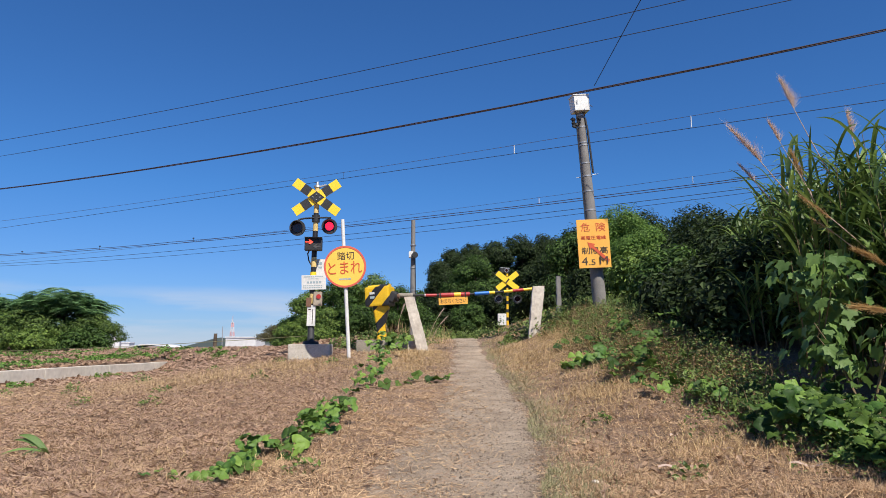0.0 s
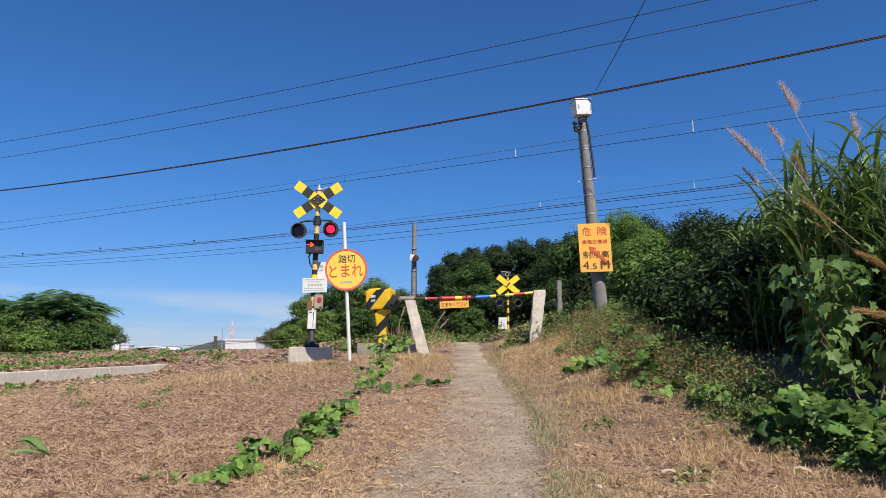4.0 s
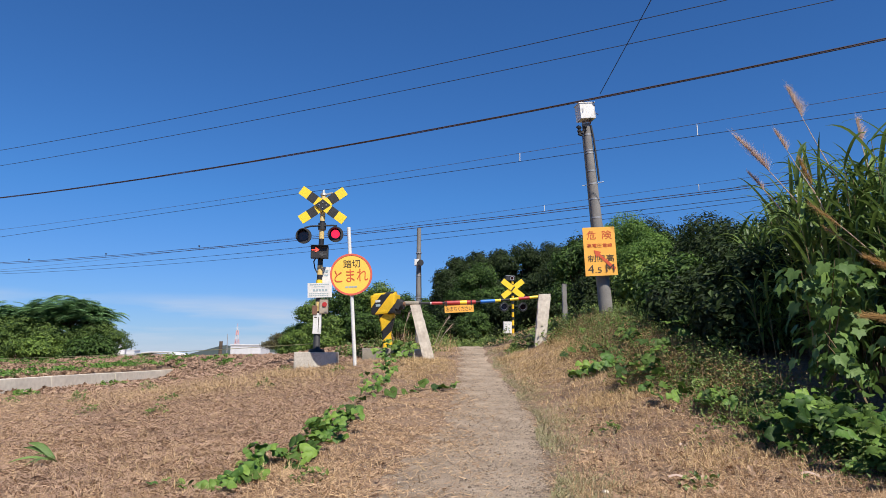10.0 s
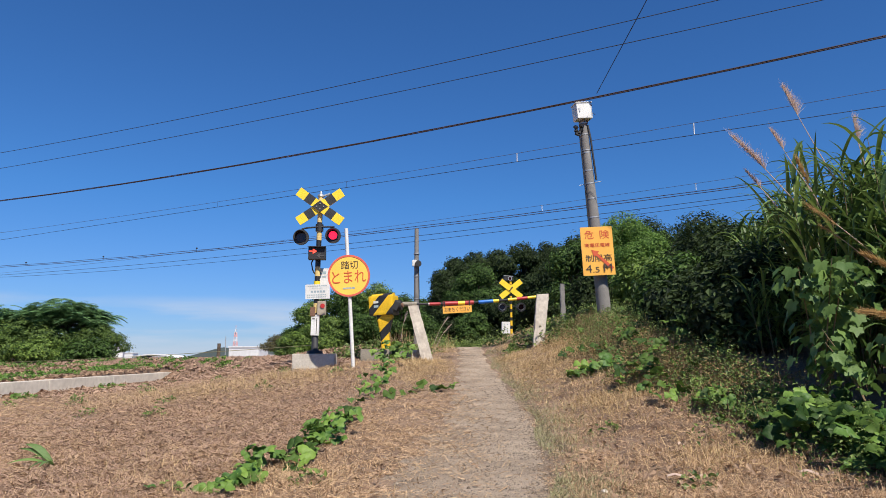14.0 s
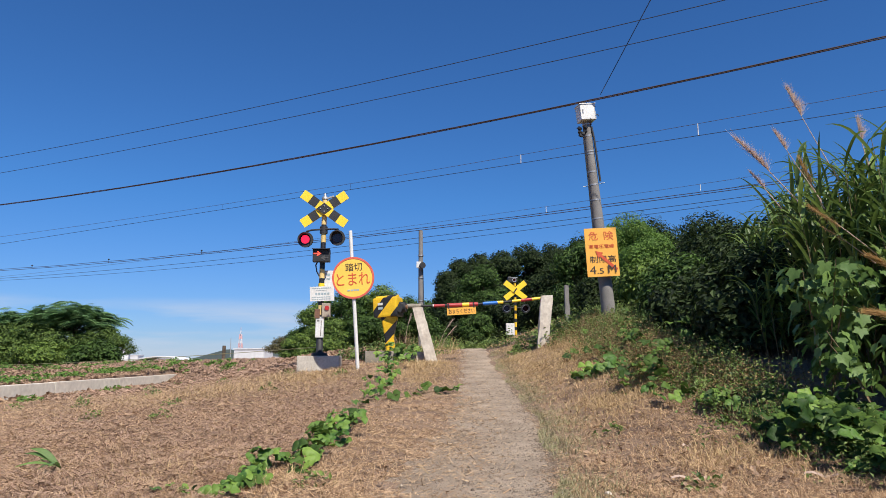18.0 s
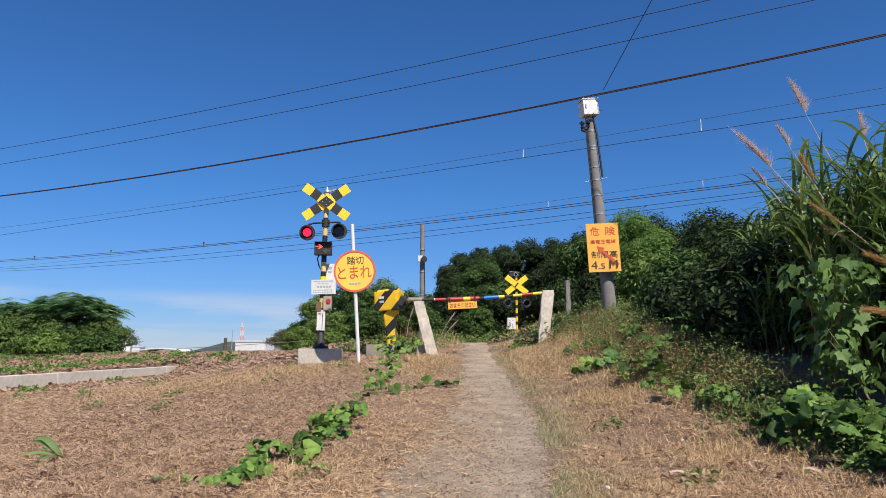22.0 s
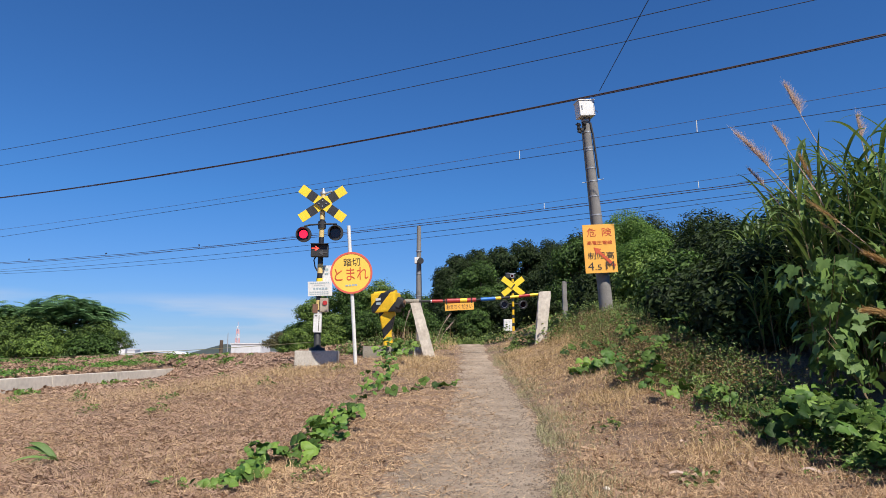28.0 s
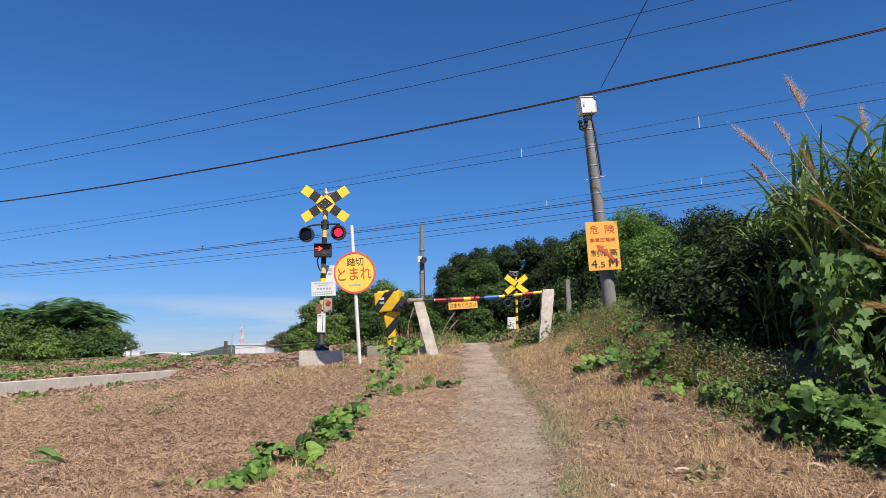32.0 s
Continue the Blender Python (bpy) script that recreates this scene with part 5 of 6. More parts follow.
nb = part("white_sleeve", box((0.155, 0.13, 0.40), None, 0.008), M_white, signal, "white number plate on the pole", pose(0.0, -0.02, 0.84, 0, 1, 0))
bars("print_bar", ((0.012, 0.30, 0.03, -0.02), (0.05, 0.02, -0.03, 0.12)), -0.068, M_ink, nb)

# far signal across the line
far = thing("crossing_signal", pose(2.62, 25, 1.95, 0, 0, 3), "level crossing signal beyond the line with yellow crossbuck and dark lamps", "railway signal")
far.name = "far_crossing_signal"
part("pole", tube([(0, 0, -0.25), (0, 0, 2.25)], 0.046, 12), M_bands_far, far, "yellow and black banded pole")
part("plinth", box((0.6, 0.6, 0.3), pose(0, 0, -0.1), 0.02), M_conc, far)
for tilt, y in ((38, -0.10), (-38, -0.075)):
    crossbuck_arm(far, 1.93, tilt, 1.02, 0.2, y, ((0, 0.05), (-0.5, 0.03), (0.5, 0.03)))
sp = part("speaker_box", box((0.36, 0.16, 0.19), None, 0.03), M_black, far, "black loudspeaker with a pale rim and dark horn", pose(-0.10, 0.0, 2.32, 0, 3, 8))
part("rim", ring(0.055, 0.075, 0.02, 24), M_steel, sp, m=pose(0.06, -0.095, 0.0))
part("rim", box((0.37, 0.012, 0.02), pose(0, -0.085, 0.09), 0.003), M_steel, sp)
part("horn", tube([(0.06, -0.09, 0), (0.06, -0.02, 0)], [0.055, 0.03], 18), M_lens, sp)
part("lamp_arm", tube([(-0.36, 0, 1.30), (0.36, 0, 1.30)], 0.02, 8), M_black, far)
for x in (-0.33, 0.36):
    b = lamp(far, x, 1.27, -0.08, r=0.165)
    part("lens_rim", ring(0.10, 0.118, 0.02), M_steel, b, m=pose(0, -0.005, 0))
fb = part("control_box", box((0.30, 0.18, 0.42), None, 0.012), M_white, far, "white control box with small print", pose(-0.22, -0.1, 0.52))
bars("print_bar", ((0.04, 0.03, -0.07, 0.10), (0.04, 0.03, 0.05, 0.11), (0.04, 0.03, -0.06, 0.02), (0.035, 0.06, 0.03, -0.06)), -0.094, M_blueink, fb)

# round stop sign on its white post
stop = thing("stop_sign", pose(-1.516, 12.2, 1.18, 0, -3.9, 2), "round yellow crossing stop sign with red rim on white post", "sign")
part("post", tube([(0, 0.05, 0), (0, 0.05, 2.605)], 0.033, 14), M_white, stop, "white painted steel post")
face = part("face", plate(circle(0.352, 56), 0.015), M_face, stop, "yellow disc", pose(0.01, 0, 1.735))
part("rim", ring(0.344, 0.378, 0.03, 56), M_rim, face, "worn red rim", pose(0, -0.006, 0))
lettering("lettering", "踏切", 0.30, 0.145, 0.02, 0.195, -0.003, M_ink, face)
lettering("lettering", "とまれ", 0.60, 0.225, 0.0, -0.02, -0.003, M_redink, face)
bars("print_bar", ((0.05, 0.028, -0.09, -0.225), (0.04, 0.03, -0.035, -0.225), (0.04, 0.03, 0.015, -0.225), (0.05, 0.03, 0.07, -0.225)), -0.004, M_blueink, face)

# ---- barrier ----
M_diag = striped("machine_stripes", YEL, BLK, (0.74, 0, -0.67), 0.36, 0.58)
machine = thing("barrier_machine", pose(-1.20, 14.8, 1.30), "yellow and black striped barrier drive on a concrete plinth", "crossing barrier")
part("plinth", box((0.86, 0.8, 0.58), pose(-0.02, 0, 0.03), 0.02), M_conc_dark, machine, "stained concrete plinth")
# plain black block at the plinth's right end
part("black_box", box((0.16, 0.5, 0.42), pose(0.50, 0.02, 0.06), 0.02), M_black, machine, "black box beside the plinth")
bm = bmesh.new()
lo = [(-0.085, -0.12), (0.10, -0.12), (0.10, 0.12), (-0.085, 0.12)]
hi = [(-0.17, -0.17), (0.19, -0.17), (0.19, 0.17), (-0.17, 0.17)]
vs = [[bm.verts.new((x + sh, y, z)) for x, y in pts] for pts, z, sh in ((lo, 0.28, 0.06), (lo, 0.62, 0.02), (hi, 1.06, 0.02))]
for p, q in zip(vs, vs[1:]):
    for k in range(4):
        bm.faces.new((p[k], p[(k + 1) % 4], q[(k + 1) % 4], q[k]))
bm.faces.new(vs[0][::-1])
bm.faces.new(vs[-1])
bmesh.ops.bevel(bm, geom=list(bm.edges), offset=0.02, segments=2, affect="EDGES")
part("stand", bm, M_diag, machine, "striped tapering stand")
head_box = part("drive_housing", box((0.54, 0.46, 0.42), None, 0.04), M_diag, machine, "striped drive housing with rounded edges", pose(0.0, 0, 1.255, 0, -4, -14))
part("print", plate(rect(0.11, 0.05, -0.06, 0.05), 0.004), M_white, head_box, m=pose(-0.04, -0.234, 0.02))
part("print", plate(rect(0.10, 0.05, -0.06, -0.04), 0.004), M_blueink, head_box, m=pose(-0.04, -0.234, 0.02))
part("rounded_cover", tube([(-0.245, 0.0, 0.165), (0.245, 0.0, 0.165)], 0.10, 16), M_diag, head_box)
part("hub", tube([(0.30, -0.06, -0.03), (0.42, -0.06, -0.03)], [0.13, 0.10], 18), M_black, head_box, "black drive hub")
part("hub_bolt", tube([(0.41, -0.06, -0.03), (0.45, -0.06, -0.03)], 0.05, 10), M_rust, head_box)
part("counterweight", box((0.12, 0.07, 0.2), pose(0.23, -0.24, -0.02, 0, 24, 0), 0.015), M_black, machine, m=pose(0.04, 0, 1.26))

A0, A1 = Vector((-0.80, 14.95, 2.60)), Vector((2.22, 15.25, 2.785))
arm = thing("crossing_gate", Matrix.Translation(A0), "lowered barrier arm in red, yellow, blue and black bands", "barrier")
d = A1 - A0


def arm_piece(u0, u1, r, material, name="arm_band"):
    sag = [d * u - Vector((0, 0, 0.05 * math.sin(u * math.pi))) for u in np.linspace(u0, u1, 4)]
    part(name, tube(sag, r, 12), material, arm)


arm_piece(-0.03, 0.10, 0.05, M_conc_dark, "arm_socket")
arm_piece(0.10, 0.185, 0.026, M_black)
for u0, u1, r, mt in ((0.185, 0.192, 0.032, M_white), (0.192, 0.272, 0.034, M_red), (0.272, 0.290, 0.028, M_black), (0.290, 0.40, 0.048, M_red), (0.40, 0.45, 0.048, M_yellow), (0.45, 0.515, 0.048, M_red), (0.515, 0.552, 0.022, M_black),
                      (0.552, 0.66, 0.040, M_blue), (0.66, 0.702, 0.036, M_yellow), (0.702, 0.769, 0.026, M_black), (0.769, 0.834, 0.032, M_yellow), (0.834, 0.916, 0.034, M_red), (0.916, 1.0, 0.032, M_yellow)):
    arm_piece(u0, u1, r, mt)
bp = part("hanging_board", plate(rect(0.64, 0.155), 0.012), M_orange, arm, "amber board hanging from the arm", Matrix.Translation(d * 0.395 + Vector((0, -0.06, -0.185))) @ pose(0, 0, 0, 0, -3.2, 5))
lettering("lettering", "おまちください", 0.57, 0.10, 0.0, 0.0, -0.003, M_ink, bp)
for x in (-0.28, 0.28):
    part("board_strap", box((0.03, 0.02, 0.12), pose(x, 0.01, 0.12)), M_black, bp)


def slab_post(name, foot, head, w0, w1, depth, material, label, seed):
    """A rough tapered stone post from foot to head, its edges chipped."""
    r = random.Random(seed)
    ob = thing(name, Matrix.Translation(foot), label, "post")
    up = Vector(head) - Vector(foot)
    bm, rings = bmesh.new(), []
    for k in range(12):
        u = k / 11
        c, w = up * u, (w0 + (w1 - w0) * u) / 2
        pts = [(-w, -depth / 2), (-w * 0.4, -depth / 2 - 0.006), (w * 0.4, -depth / 2), (w, -depth / 2), (w, depth / 2), (-w, depth / 2)]
        rings.append([bm.verts.new(c + Vector((x + r.uniform(-1, 1) * 0.008, y + r.uniform(-1, 1) * 0.006, r.uniform(-1, 1) * 0.012 if k == 11 else 0))) for x, y in pts])
    for a, b in zip(rings, rings[1:]):
        for k in range(6):
            bm.faces.new((a[k], a[(k + 1) % 6], b[(k + 1) % 6], b[k]))
    bm.faces.new(rings[0][::-1])
    bm.faces.new(rings[-1])
    bmesh.ops.bevel(bm, geom=[e for e in bm.edges if e.is_convex and e.calc_face_angle(0) > 0.8], offset=0.012, segments=1, affect="EDGES")
    part("shaft", bm, material, ob)
    return ob


slab_post("leaning_post", (-0.24, 15, 1.30), (-0.575, 15, 2.565), 0.25, 0.225, 0.16, M_conc_pale, "leaning bleached concrete post beside the barrier drive", 3)
slab_post("low_stub", (-0.50, 15.2, 1.25), (-0.50, 15.2, 1.60), 0.20, 0.19, 0.18, M_conc_pale, "short grey concrete stub at the post's foot", 4)
slab_post("barrier_rest_post", (2.13, 15, 1.45), (2.27, 15, 2.81), 0.235, 0.25, 0.17, M_conc_pale, "bleached concrete post that holds the arm's end", 5)
slab_post("thin_marker_post", (3.08, 17, 1.8), (3.068, 17, 3.24), 0.115, 0.10, 0.10, M_pole, "thin grey concrete marker post in the weeds", 6)

# slim pole with a small loudspeaker
slim = thing("slim_pole", pose(-0.605, 18, 1.55), "slim grey concrete pole with small loudspeaker", "pole")
part("shaft", tube([(0, 0, 0), (0, 0, 3.29)], [0.075, 0.055], 14), M_pole, slim)
part("loudspeaker", tube([(0.0, -0.07, 2.33), (0.06, -0.20, 2.33)], [0.05, 0.085], 14), M_black, slim, "black horn loudspeaker")
part("speaker_clamp", box((0.12, 0.14, 0.16), pose(-0.05, -0.03, 2.36), 0.01), M_white, slim)
part("cable", tube([(0.06, -0.05, 2.3), (0.075, -0.05, 1.6), (0.08, -0.04, 0.6)], 0.008, 6), M_black, slim)
for z in (0.8, 1.4, 2.0, 2.6):
    part("band", tube([(0, 0, z), (0, 0, z + 0.025)], 0.078, 14), M_steel, slim)

# ---- leaning utility pole ----
B, T = Vector((3.66, 15, 1.9)), Vector((3.288, 15, 6.86))
lean = math.degrees(math.atan2(T.x - B.x, T.z - B.z))
H = (T - B).length
pole = thing("utility_pole", Matrix.Translation(B) @ pose(0, 0, 0, 0, lean, 0), "leaning grey concrete utility pole with steel bands and cables", "utility pole")
part("shaft", tube([(0, 0, 0), (0, 0, H * 0.5), (0, 0, H)], [0.16, 0.126, 0.09], 22), M_pole, pole)
for z in (2.62, 3.05, 3.40, 3.70, 4.12, 4.18, 4.55, 4.82):
    part("band", tube([(0, 0, z), (0, 0, z + 0.028)], 0.161 - 0.07 * z / H + 0.006, 22), M_steel, pole, "bright steel band")
cab = part("cabinet", box((0.36, 0.3, 0.36), None, 0.015), M_white, pole, "white steel cabinet on the pole's top", pose(-0.005, -0.06, H + 0.11, 0, -1, 10))
part("handle", box((0.03, 0.02, 0.10), pose(-0.12, -0.155, 0.02), 0.004), M_steel, cab)
part("roof_plate", box((0.39, 0.33, 0.02), pose(0, 0, 0.19), 0.005), M_white, cab)
part("hinge", box((0.015, 0.012, 0.3), pose(0.165, -0.152, 0)), M_steel, cab)
part("mount", box((0.14, 0.14, 0.16), pose(0.03, 0, H - 0.08), 0.01), M_rust, pole)
r = random.Random(2)
for k in range(7):
    part("fitting", box((r.uniform(0.04, 0.10), r.uniform(0.04, 0.08), r.uniform(0.03, 0.08)), pose(r.uniform(-0.22, -0.06), -0.10, H - 0.32 + r.uniform(-0.09, 0.1), r.uniform(0, 40), r.uniform(0, 40), r.uniform(0, 60)), 0.004), M_black, pole)
part("thick_cable", tube([(0.09, -0.06, H - 0.2), (0.115, -0.08, H - 0.5), (0.12, -0.09, H - 0.8), (0.13, -0.09, H - 1.2), (0.135, -0.09, H - 1.5)], 0.024, 8), M_black, pole, "thick black cable")
part("cable", tube([(-0.12, -0.05, H - 0.3), (-0.13, -0.06, H - 1.4), (-0.15, -0.07, H - 2.6), (-0.16, -0.08, H - 3.3)], 0.010, 6), M_black, pole)
part("step_bolt", tube([(-0.24, -0.02, H - 1.58), (0.26, -0.02, H - 1.52)], 0.009, 6), M_steel, pole)
part("insulator", tube([(0.17, 0, H + 0.27), (0.24, 0, H + 0.30)], 0.03, 8), M_black, pole)
part("wire_tail", tube([(0.20, -0.02, H + 0.05), (0.26, -0.02, H + 0.10), (0.30, -0.02, H + 0.05)], 0.008, 6), M_black, pole)

hs = thing("height_limit_sign", Matrix.Translation((3.46, 14.72, 3.735)) @ pose(0, 0, 0, 0, -2.6, 0), "amber height limit warning sign fixed to the pole", "sign")
part("board", plate(rect(0.70, 1.07), 0.02), M_orange, hs, "amber painted board")
part("bracket", box((0.5, 0.10, 0.05), pose(0.05, 0.07, 0.3)), M_steel, hs)
part("bracket", box((0.5, 0.10, 0.05), pose(0.05, 0.07, -0.3)), M_steel, hs)
lettering("lettering", "危", 0.20, 0.19, -0.165, 0.365, -0.004, M_redink, hs)
lettering("lettering", "険", 0.21, 0.19, 0.175, 0.36, -0.004, M_redink, hs)
lettering("lettering", "高電圧電線", 0.55, 0.085, 0.0, 0.13, -0.004, M_redink, hs)
lettering("lettering", "制限高", 0.57, 0.155, 0.01, -0.155, -0.004, M_ink, hs)
lettering("lettering", "4", 0.135, 0.175, -0.225, -0.385, -0.004, M_ink, hs)
lettering("lettering", ".5", 0.14, 0.12, -0.065, -0.412, -0.004, M_ink, hs)
lettering("lettering", "M", 0.18, 0.17, 0.19, -0.375, -0.018, M_ink, hs)
a0, a1 = Vector((0.30, 0, -0.40)), Vector((-0.14, 0, 0.03))
u = (a1 - a0).normalized()
w = Vector((-u.z, 0, u.x))
neck = a1 - u * 0.15
pts = [a0 + w * 0.035, a0 - w * 0.035, neck - w * 0.03, neck - w * 0.085, a1, neck + w * 0.085, neck + w * 0.03]
part("arrow", plate([(p.x, p.z) for p in pts], 0.004, pose(0, -0.009, 0)), M_redink, hs, "red diagonal arrow")

# ---- overhead wires, all along the railway ----
def wire(name, a, b, r, material, label, sag=0.0, strands=1, over=0.5, gap=0.026):
    a, b = Vector(a), Vector(b)
    dd = b - a
    bm = bmesh.new()
    for s in range(strands):
        off = Vector((0, 0, gap * s))
        pts = [a + dd * t - Vector((0, 0, sag * 4 * t * (1 - t))) + off * (1 + 0.15 * math.sin(t * 40)) for t in np.linspace(-over, 1 + over, 41)]
        tube(pts, r, 5, bm, cap=False)
    return tagged(new(name, mesh_of(name, bm, material)), label, "wire", "overhead wires")


def line_ends(left, right, h):
    """Both ends of a level wire h metres over the eye: (x per y, rise per y) at either end."""
    out = []
    for k, s in (left, right):
        yy = h / s
        out.append((k * yy, yy, 1.5 + h))
    return out


OH = "dark overhead wire strung along the railway"
wire("power_line", *line_ends((-0.672, 0.302), (0.445, 0.552), 6.6), 0.008, M_wire, OH, sag=0.14)
wire("power_line", *line_ends((-0.669, 0.278), (0.61, 0.552), 6.4), 0.008, M_wire, OH, sag=0.14)
wire("feeder_cable", *line_ends((-0.665, 0.228), (0.69, 0.487), 5.9), 0.0135, M_wire_brown, "thick paired brown feeder cable above the crossing", strands=2, sag=0.28)
ma, mb = line_ends((-0.66, 0.180), (0.682, 0.402), 5.55)
wire("messenger_wire", ma, mb, 0.006, M_wire_grey, "thin grey messenger wire of the near track", sag=0.17)
ca, cb = line_ends((-0.659, 0.169), (0.679, 0.375), 5.2)
wire("contact_wire", ca, cb, 0.008, M_wire, "contact wire over the near railway track")
fa, fb_ = line_ends((-0.655, 0.120), (0.67, 0.296), 5.55)
wire("messenger_wire", fa, fb_, 0.006, M_wire_grey, "thin grey messenger wire of the far track", sag=0.24)
wire("feeder_cable", *line_ends((-0.655, 0.129), (0.67, 0.277), 5.2), 0.012, M_wire_brown, "thick dark cables over the far track", strands=2, sag=0.35, gap=0.075)
wire("contact_wire", *line_ends((-0.654, 0.1175), (0.464, 0.236), 5.2), 0.010, M_wire, OH, sag=0.29)
wire("contact_wire", *line_ends((-0.653, 0.1145), (0.463, 0.229), 5.2), 0.009, M_wire, OH, sag=0.40)
wire("stay_wire", (3.52, 14.5, 7.254), (3.78, 7, 8.07), 0.008, M_wire, "thin stay wire running from the pole top overhead", over=0.0)
wire("stay_wire", (3.78, 7, 8.07), (4.4, -12, 9.6), 0.008, M_wire, "thin stay wire running from the pole top overhead", over=0.0)
# droppers between messenger and contact wires
for t in (0.42, 0.586, 0.755, 0.889, 1.03):
    p, q = Vector(ma).lerp(Vector(mb), t), Vector(ca).lerp(Vector(cb), t)
    p.z -= 0.17 * 4 * t * (1 - t)
    q2 = Vector((p.x, p.y, q.z))
    tagged(new("dropper", mesh_of("dropper", tube([p, q2], 0.012 if 0.7 < t else 0.004, 6), M_white if 0.7 < t else M_wire)), "short white dropper between the overhead wires", "wire clip", "wire droppers")

for k in (0.154, 0.387):
    t = (k * fa[1] - fa[0]) / ((fb_[0] - fa[0]) - k * (fb_[1] - fa[1]))
    p = Vector(fa).lerp(Vector(fb_), t)
    p.z -= 0.24 * 4 * t * (1 - t)
    tagged(new("dropper", mesh_of("dropper", tube([p, p - Vector((0, 0, 0.22))], 0.012, 6), M_white)), "short white dropper between the overhead wires", "wire clip", "wire droppers")
e0, e1 = (Vector(e) for e in line_ends((-0.655, 0.129), (0.67, 0.277), 5.2))
for k in (-0.609, -0.496, -0.359, -0.212):
    # where the cable crosses the upright plane x = k y
    t = (k * e0.y - e0.x) / ((e1.x - e0.x) - k * (e1.y - e0.y))
    p = e0.lerp(e1, t) - Vector((0, 0, 1.4 * t * (1 - t)))
    clamp = thing("cable_clamp", Matrix.Translation(p), "small dark clamp standing on the paired overhead cables", "cable clamp", "cable clamps")
    part("stem", tube([(0, 0, 0.0), (0, 0, 0.16)], 0.010, 6), M_black, clamp)
    part("cap", box((0.07, 0.06, 0.06), pose(0, 0, 0.18), 0.012), M_black, clamp)
wire("boundary_rope", (-2.42, 13.46, 1.70), (-14.5, 22, 1.30), 0.006, M_grass, "thin green rope strung from the signal along the field", sag=0.05, over=0.0)
tagged(new("rope_stake", mesh_of("rope_stake", tube([(-14.5, 22, 0.9), (-14.5, 22, 1.36)], 0.02, 8), M_bark)), "small wooden stake holding the rope", "stake")

# ---- distance ----
def house(x, y, w, dpt, h, z, label, rot=0, floors=1, per=6):
    ob = thing("building", pose(x, y, z, 0, 0, rot), label, "building", "far town")
    part("wall", box((w, dpt, h), pose(0, 0, h / 2)), M_house, ob)
    part("roof", box((w + 0.3, dpt + 0.3, 0.25), pose(0, 0, h + 0.12), 0.05), M_house if w < 10 else M_roof, ob)
    for f in range(floors):
        for k in range(per):
            part("window", box((w / per * 0.55, 0.12, 1.2), pose(-w / 2 + w / per * (k + 0.5), -dpt / 2 - 0.03, h * (f + 0.55) / floors)), M_glass, ob)
    return ob


hall = thing("building", pose(-76.8, 190, -4.2), "long low hall with a pale arched roof in the town", "building", "far town")
part("wall", box((10.6, 9, 5.2), pose(0, 0, 2.6)), M_house, hall)
arch = [(x, 5.25 + 0.95 * (1 - (x / 6.2) ** 2)) for x in np.linspace(-6.2, 6.2, 17)]
part("roof", plate(arch + [(x, z - 0.28) for x, z in arch[::-1]], 10, pose(0, -5, 0)), M_house, hall, "pale arched roof")
for k in range(7):
    part("window", box((1.0, 0.12, 1.3), pose(-4.5 + 1.5 * k, -4.53, 4.2)), M_glass, hall)
    part("truss_post", box((0.14, 0.14, 1.1), pose(-5.2 + 1.73 * k, -4.9, 5.2)), M_roof, hall)
house(-86, 192, 3.0, 5, 6.4, -4.2, "narrow white house beside the arched hall", 8, 1, 2)
house(-41.4, 150, 6.6, 6, 7.2, -4.0, "small white flat-roofed building in the town", -4, 1, 0)
house(-77.5, 165, 4.0, 5, 7.4, -4.0, "white house half hidden behind the tree", 20, 1, 0)
house(-66, 260, 14, 9, 5.2, -3.4, "grey-roofed white building in the distance", 0, 1, 7)
# red and white both paled: distance haze put into the tower's colours
M_tower_hazy = striped("hazy_red_white_tower", (0.66, 0.68, 0.72), (0.62, 0.36, 0.36), (0, 0, 1), 3.2, 0.5)
tower = thing("radio_tower", pose(-74, 250, -3), "red and white lattice radio tower above the town", "radio tower", )
for sx_, sy_ in ((-1, -1), (1, -1), (1, 1), (-1, 1)):
    part("leg", tube([(sx_ * 1.1, sy_ * 1.1, 0), (sx_ * 0.3, sy_ * 0.3, 13)], 0.14, 6), M_tower_hazy, tower)
for z in np.arange(1.2, 13, 1.6):
    q = 1.1 - 0.8 * z / 13
    q2 = 1.1 - 0.8 * min(13, z + 1.6) / 13
    part("brace", tube([(-q, -q, z), (q2, -q2, z + 1.6)], 0.12, 5), M_tower_hazy, tower)
    part("brace", tube([(q, -q, z), (-q2, -q2, z + 1.6)], 0.12, 5), M_tower_hazy, tower)
part("mast", tube([(0, 0, 12.5), (0, 0, 15.5)], [0.15, 0.08], 6), M_tower_hazy, tower)
tagged(new("radio_mast", mesh_of("radio_mast", tube([(-77.5, 250, -3), (-77.5, 250, 8.6)], [0.2, 0.1], 6), M_roof)), "thin grey mast beside the radio tower", "mast")
hv, hf = [], []
hx = np.linspace(-560, 900, 320)
for k, x in enumerate(hx):
    h = 13.5 * math.exp(-((x + 199) / 19) ** 2) + 21 * math.exp(-((x + 143) / 34) ** 2) + 10 * math.exp(-((x - 160) / 260) ** 2) + 0.6 * math.sin(x * 0.09) + 0.5 * math.sin(x * 0.31)
    for y, f in ((480, 0), (560, 0.55), (640, 1.0), (760, 0.4), (900, 0)):
        hv.append((x, y, -6 + max(0, h) * f * (0.9 + 0.1 * math.sin(x * 0.2 + y))))
hf = [(k * 5 + j, (k + 1) * 5 + j, (k + 1) * 5 + j + 1, k * 5 + j + 1) for k in range(319) for j in range(4)]
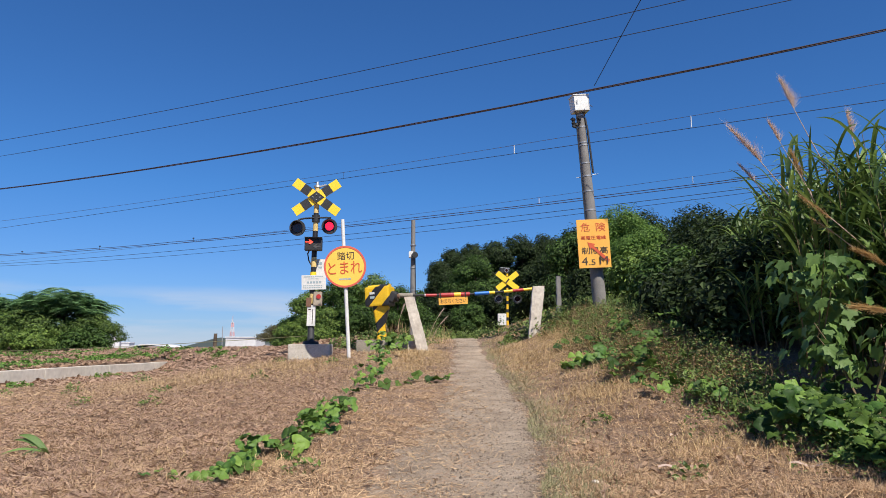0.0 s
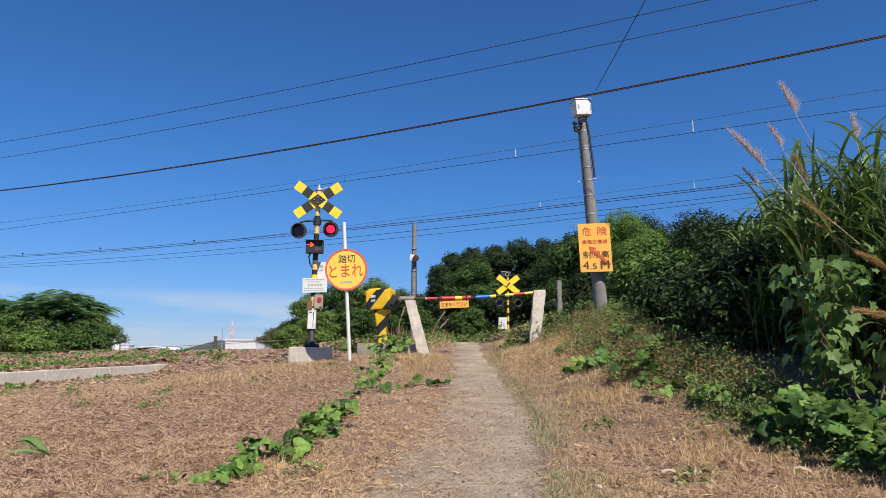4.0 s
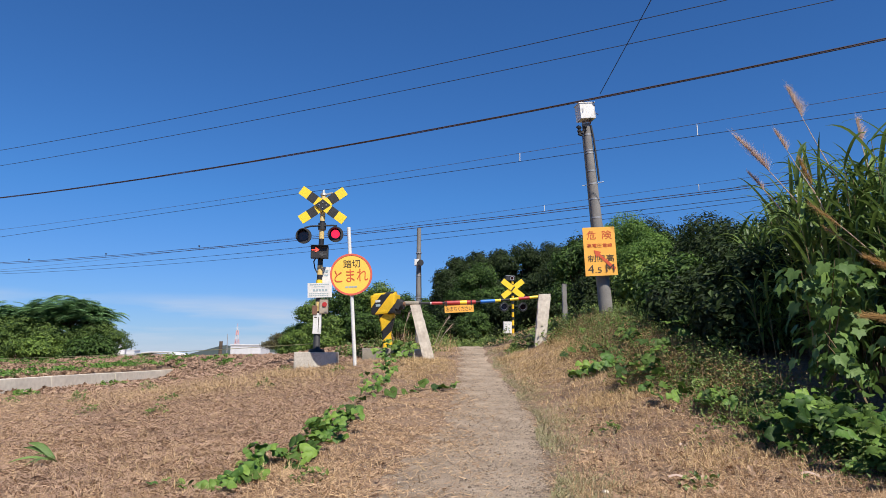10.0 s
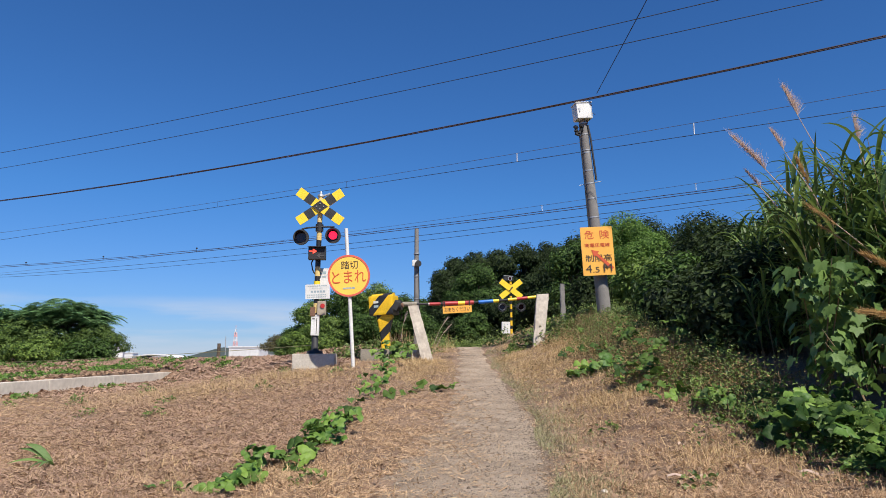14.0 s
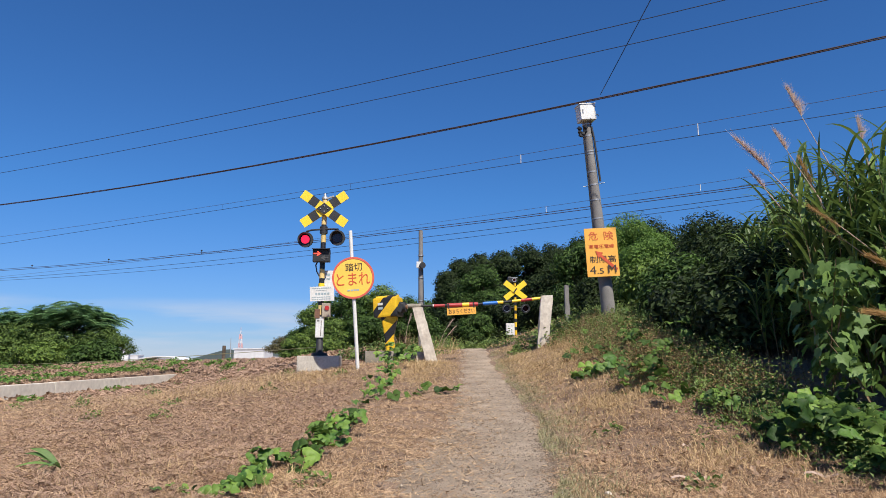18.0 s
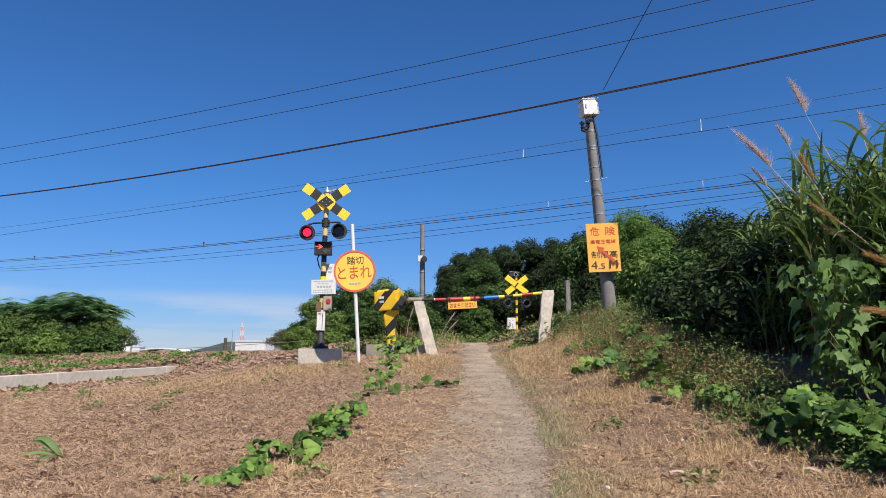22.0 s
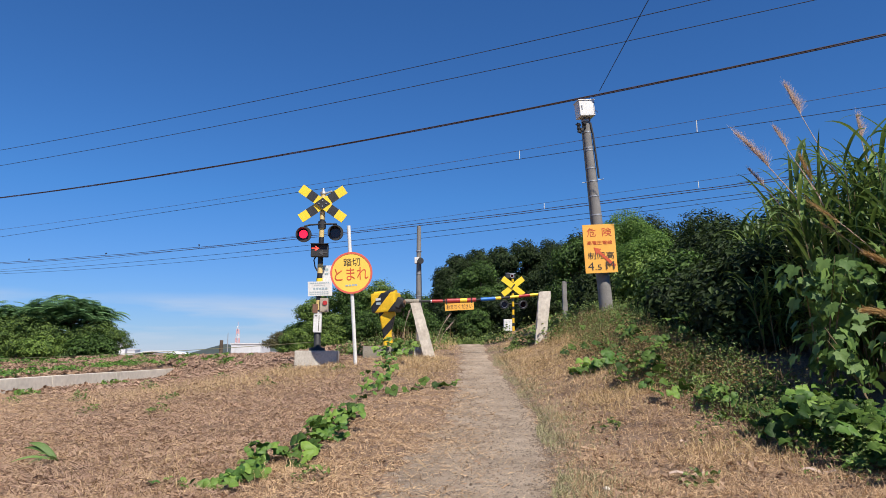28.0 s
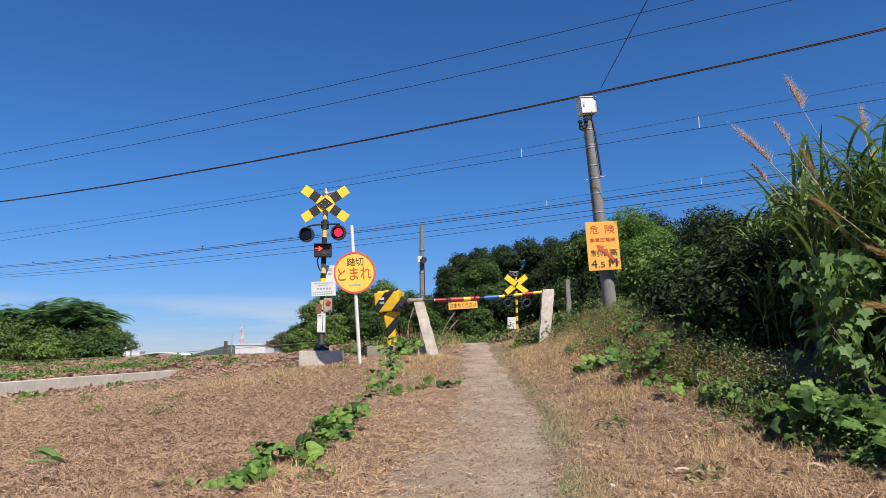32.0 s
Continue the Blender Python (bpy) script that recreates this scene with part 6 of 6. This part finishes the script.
tagged(new("hill", smooth(raw("hill", hv, hf, M_hill))), "low wooded hills behind the town", "hill", kind="structure")

# swaying leaf of a cut reed in the field
sprig = thing("reed_sprig", pose(-3.04, 5.6, float(top(-3.04, 5.6))), "single green reed leaf rising from dry straw", "weed")
for tip, w in (((-0.25, 0.0, 0.13), 0.024), ((-0.29, 0.0, 0.09), 0.016), ((-0.18, -0.02, 0.035), 0.007), ((-0.24, -0.22, 0.015), 0.010), ((0.10, -0.42, 0.05), 0.014), ((0.02, -0.40, 0.03), 0.008)):
    t = Vector(tip)
    side = t.cross(Vector((0.1, -0.75, 0.65))).normalized()
    bm = bmesh.new()
    rows = []
    for i in range(8):
        k = i / 7
        c = t * k + Vector((0, 0, 0.05 * math.sin(k * 2.8)))
        ww = w * math.sin(0.25 + k * 2.85) + 0.002
        rows.append([bm.verts.new(c - side * ww), bm.verts.new(c + Vector((0, 0.006, 0))), bm.verts.new(c + side * ww)])
    for p, q in zip(rows, rows[1:]):
        for i in range(2):
            bm.faces.new((p[i], p[i + 1], q[i + 1], q[i])).smooth = True
    part("leaf", bm, M_lobed, sprig)


# ---- what moves ----
def motions():
    # the two lamps blink in turn: the lit lens stands before the dark one, or drawn back into the housing
    HALF = 0.616
    for lens, first in ((litR, 0), (litL, 1)):
        rows, t, k = [], -0.062, 0
        on, off = pose(0, 0, 0), pose(0, 0.05, 0)
        state = first == 0
        rows.append((0.0, on if state else off))
        while True:
            t += HALF
            if t > 32.0:
                break
            rows.append((t - 0.017, on if state else off))
            state = not state
            rows.append((t + 0.017, on if state else off))
        rows.append((32.0 + 1 / 30, on if state else off))
        walk(lens, rows)
    # plumes and the loose leaf sway in a light wind
    for k, ob in enumerate(PLUMES):
        home = ob.matrix_basis.copy()
        walk(ob, [(t, home @ pose(0, 0, 0, 0.5 * math.sin(t * 1.7 + k), 1.0 * math.sin(t * 1.3 + k * 0.8) + 0.7 * math.sin(t * 2.9 + k), 0)) for t in np.arange(0, 32.1, 0.5)])
    home = sprig.matrix_basis.copy()
    walk(sprig, [(t, home @ pose(0, 0, 0, 3 * math.sin(t * 0.9), 4 * math.sin(t * 1.5) + 3 * math.sin(t * 2.3), 5 * math.sin(t * 1.1))) for t in np.arange(0, 32.1, 0.5)])


motions()
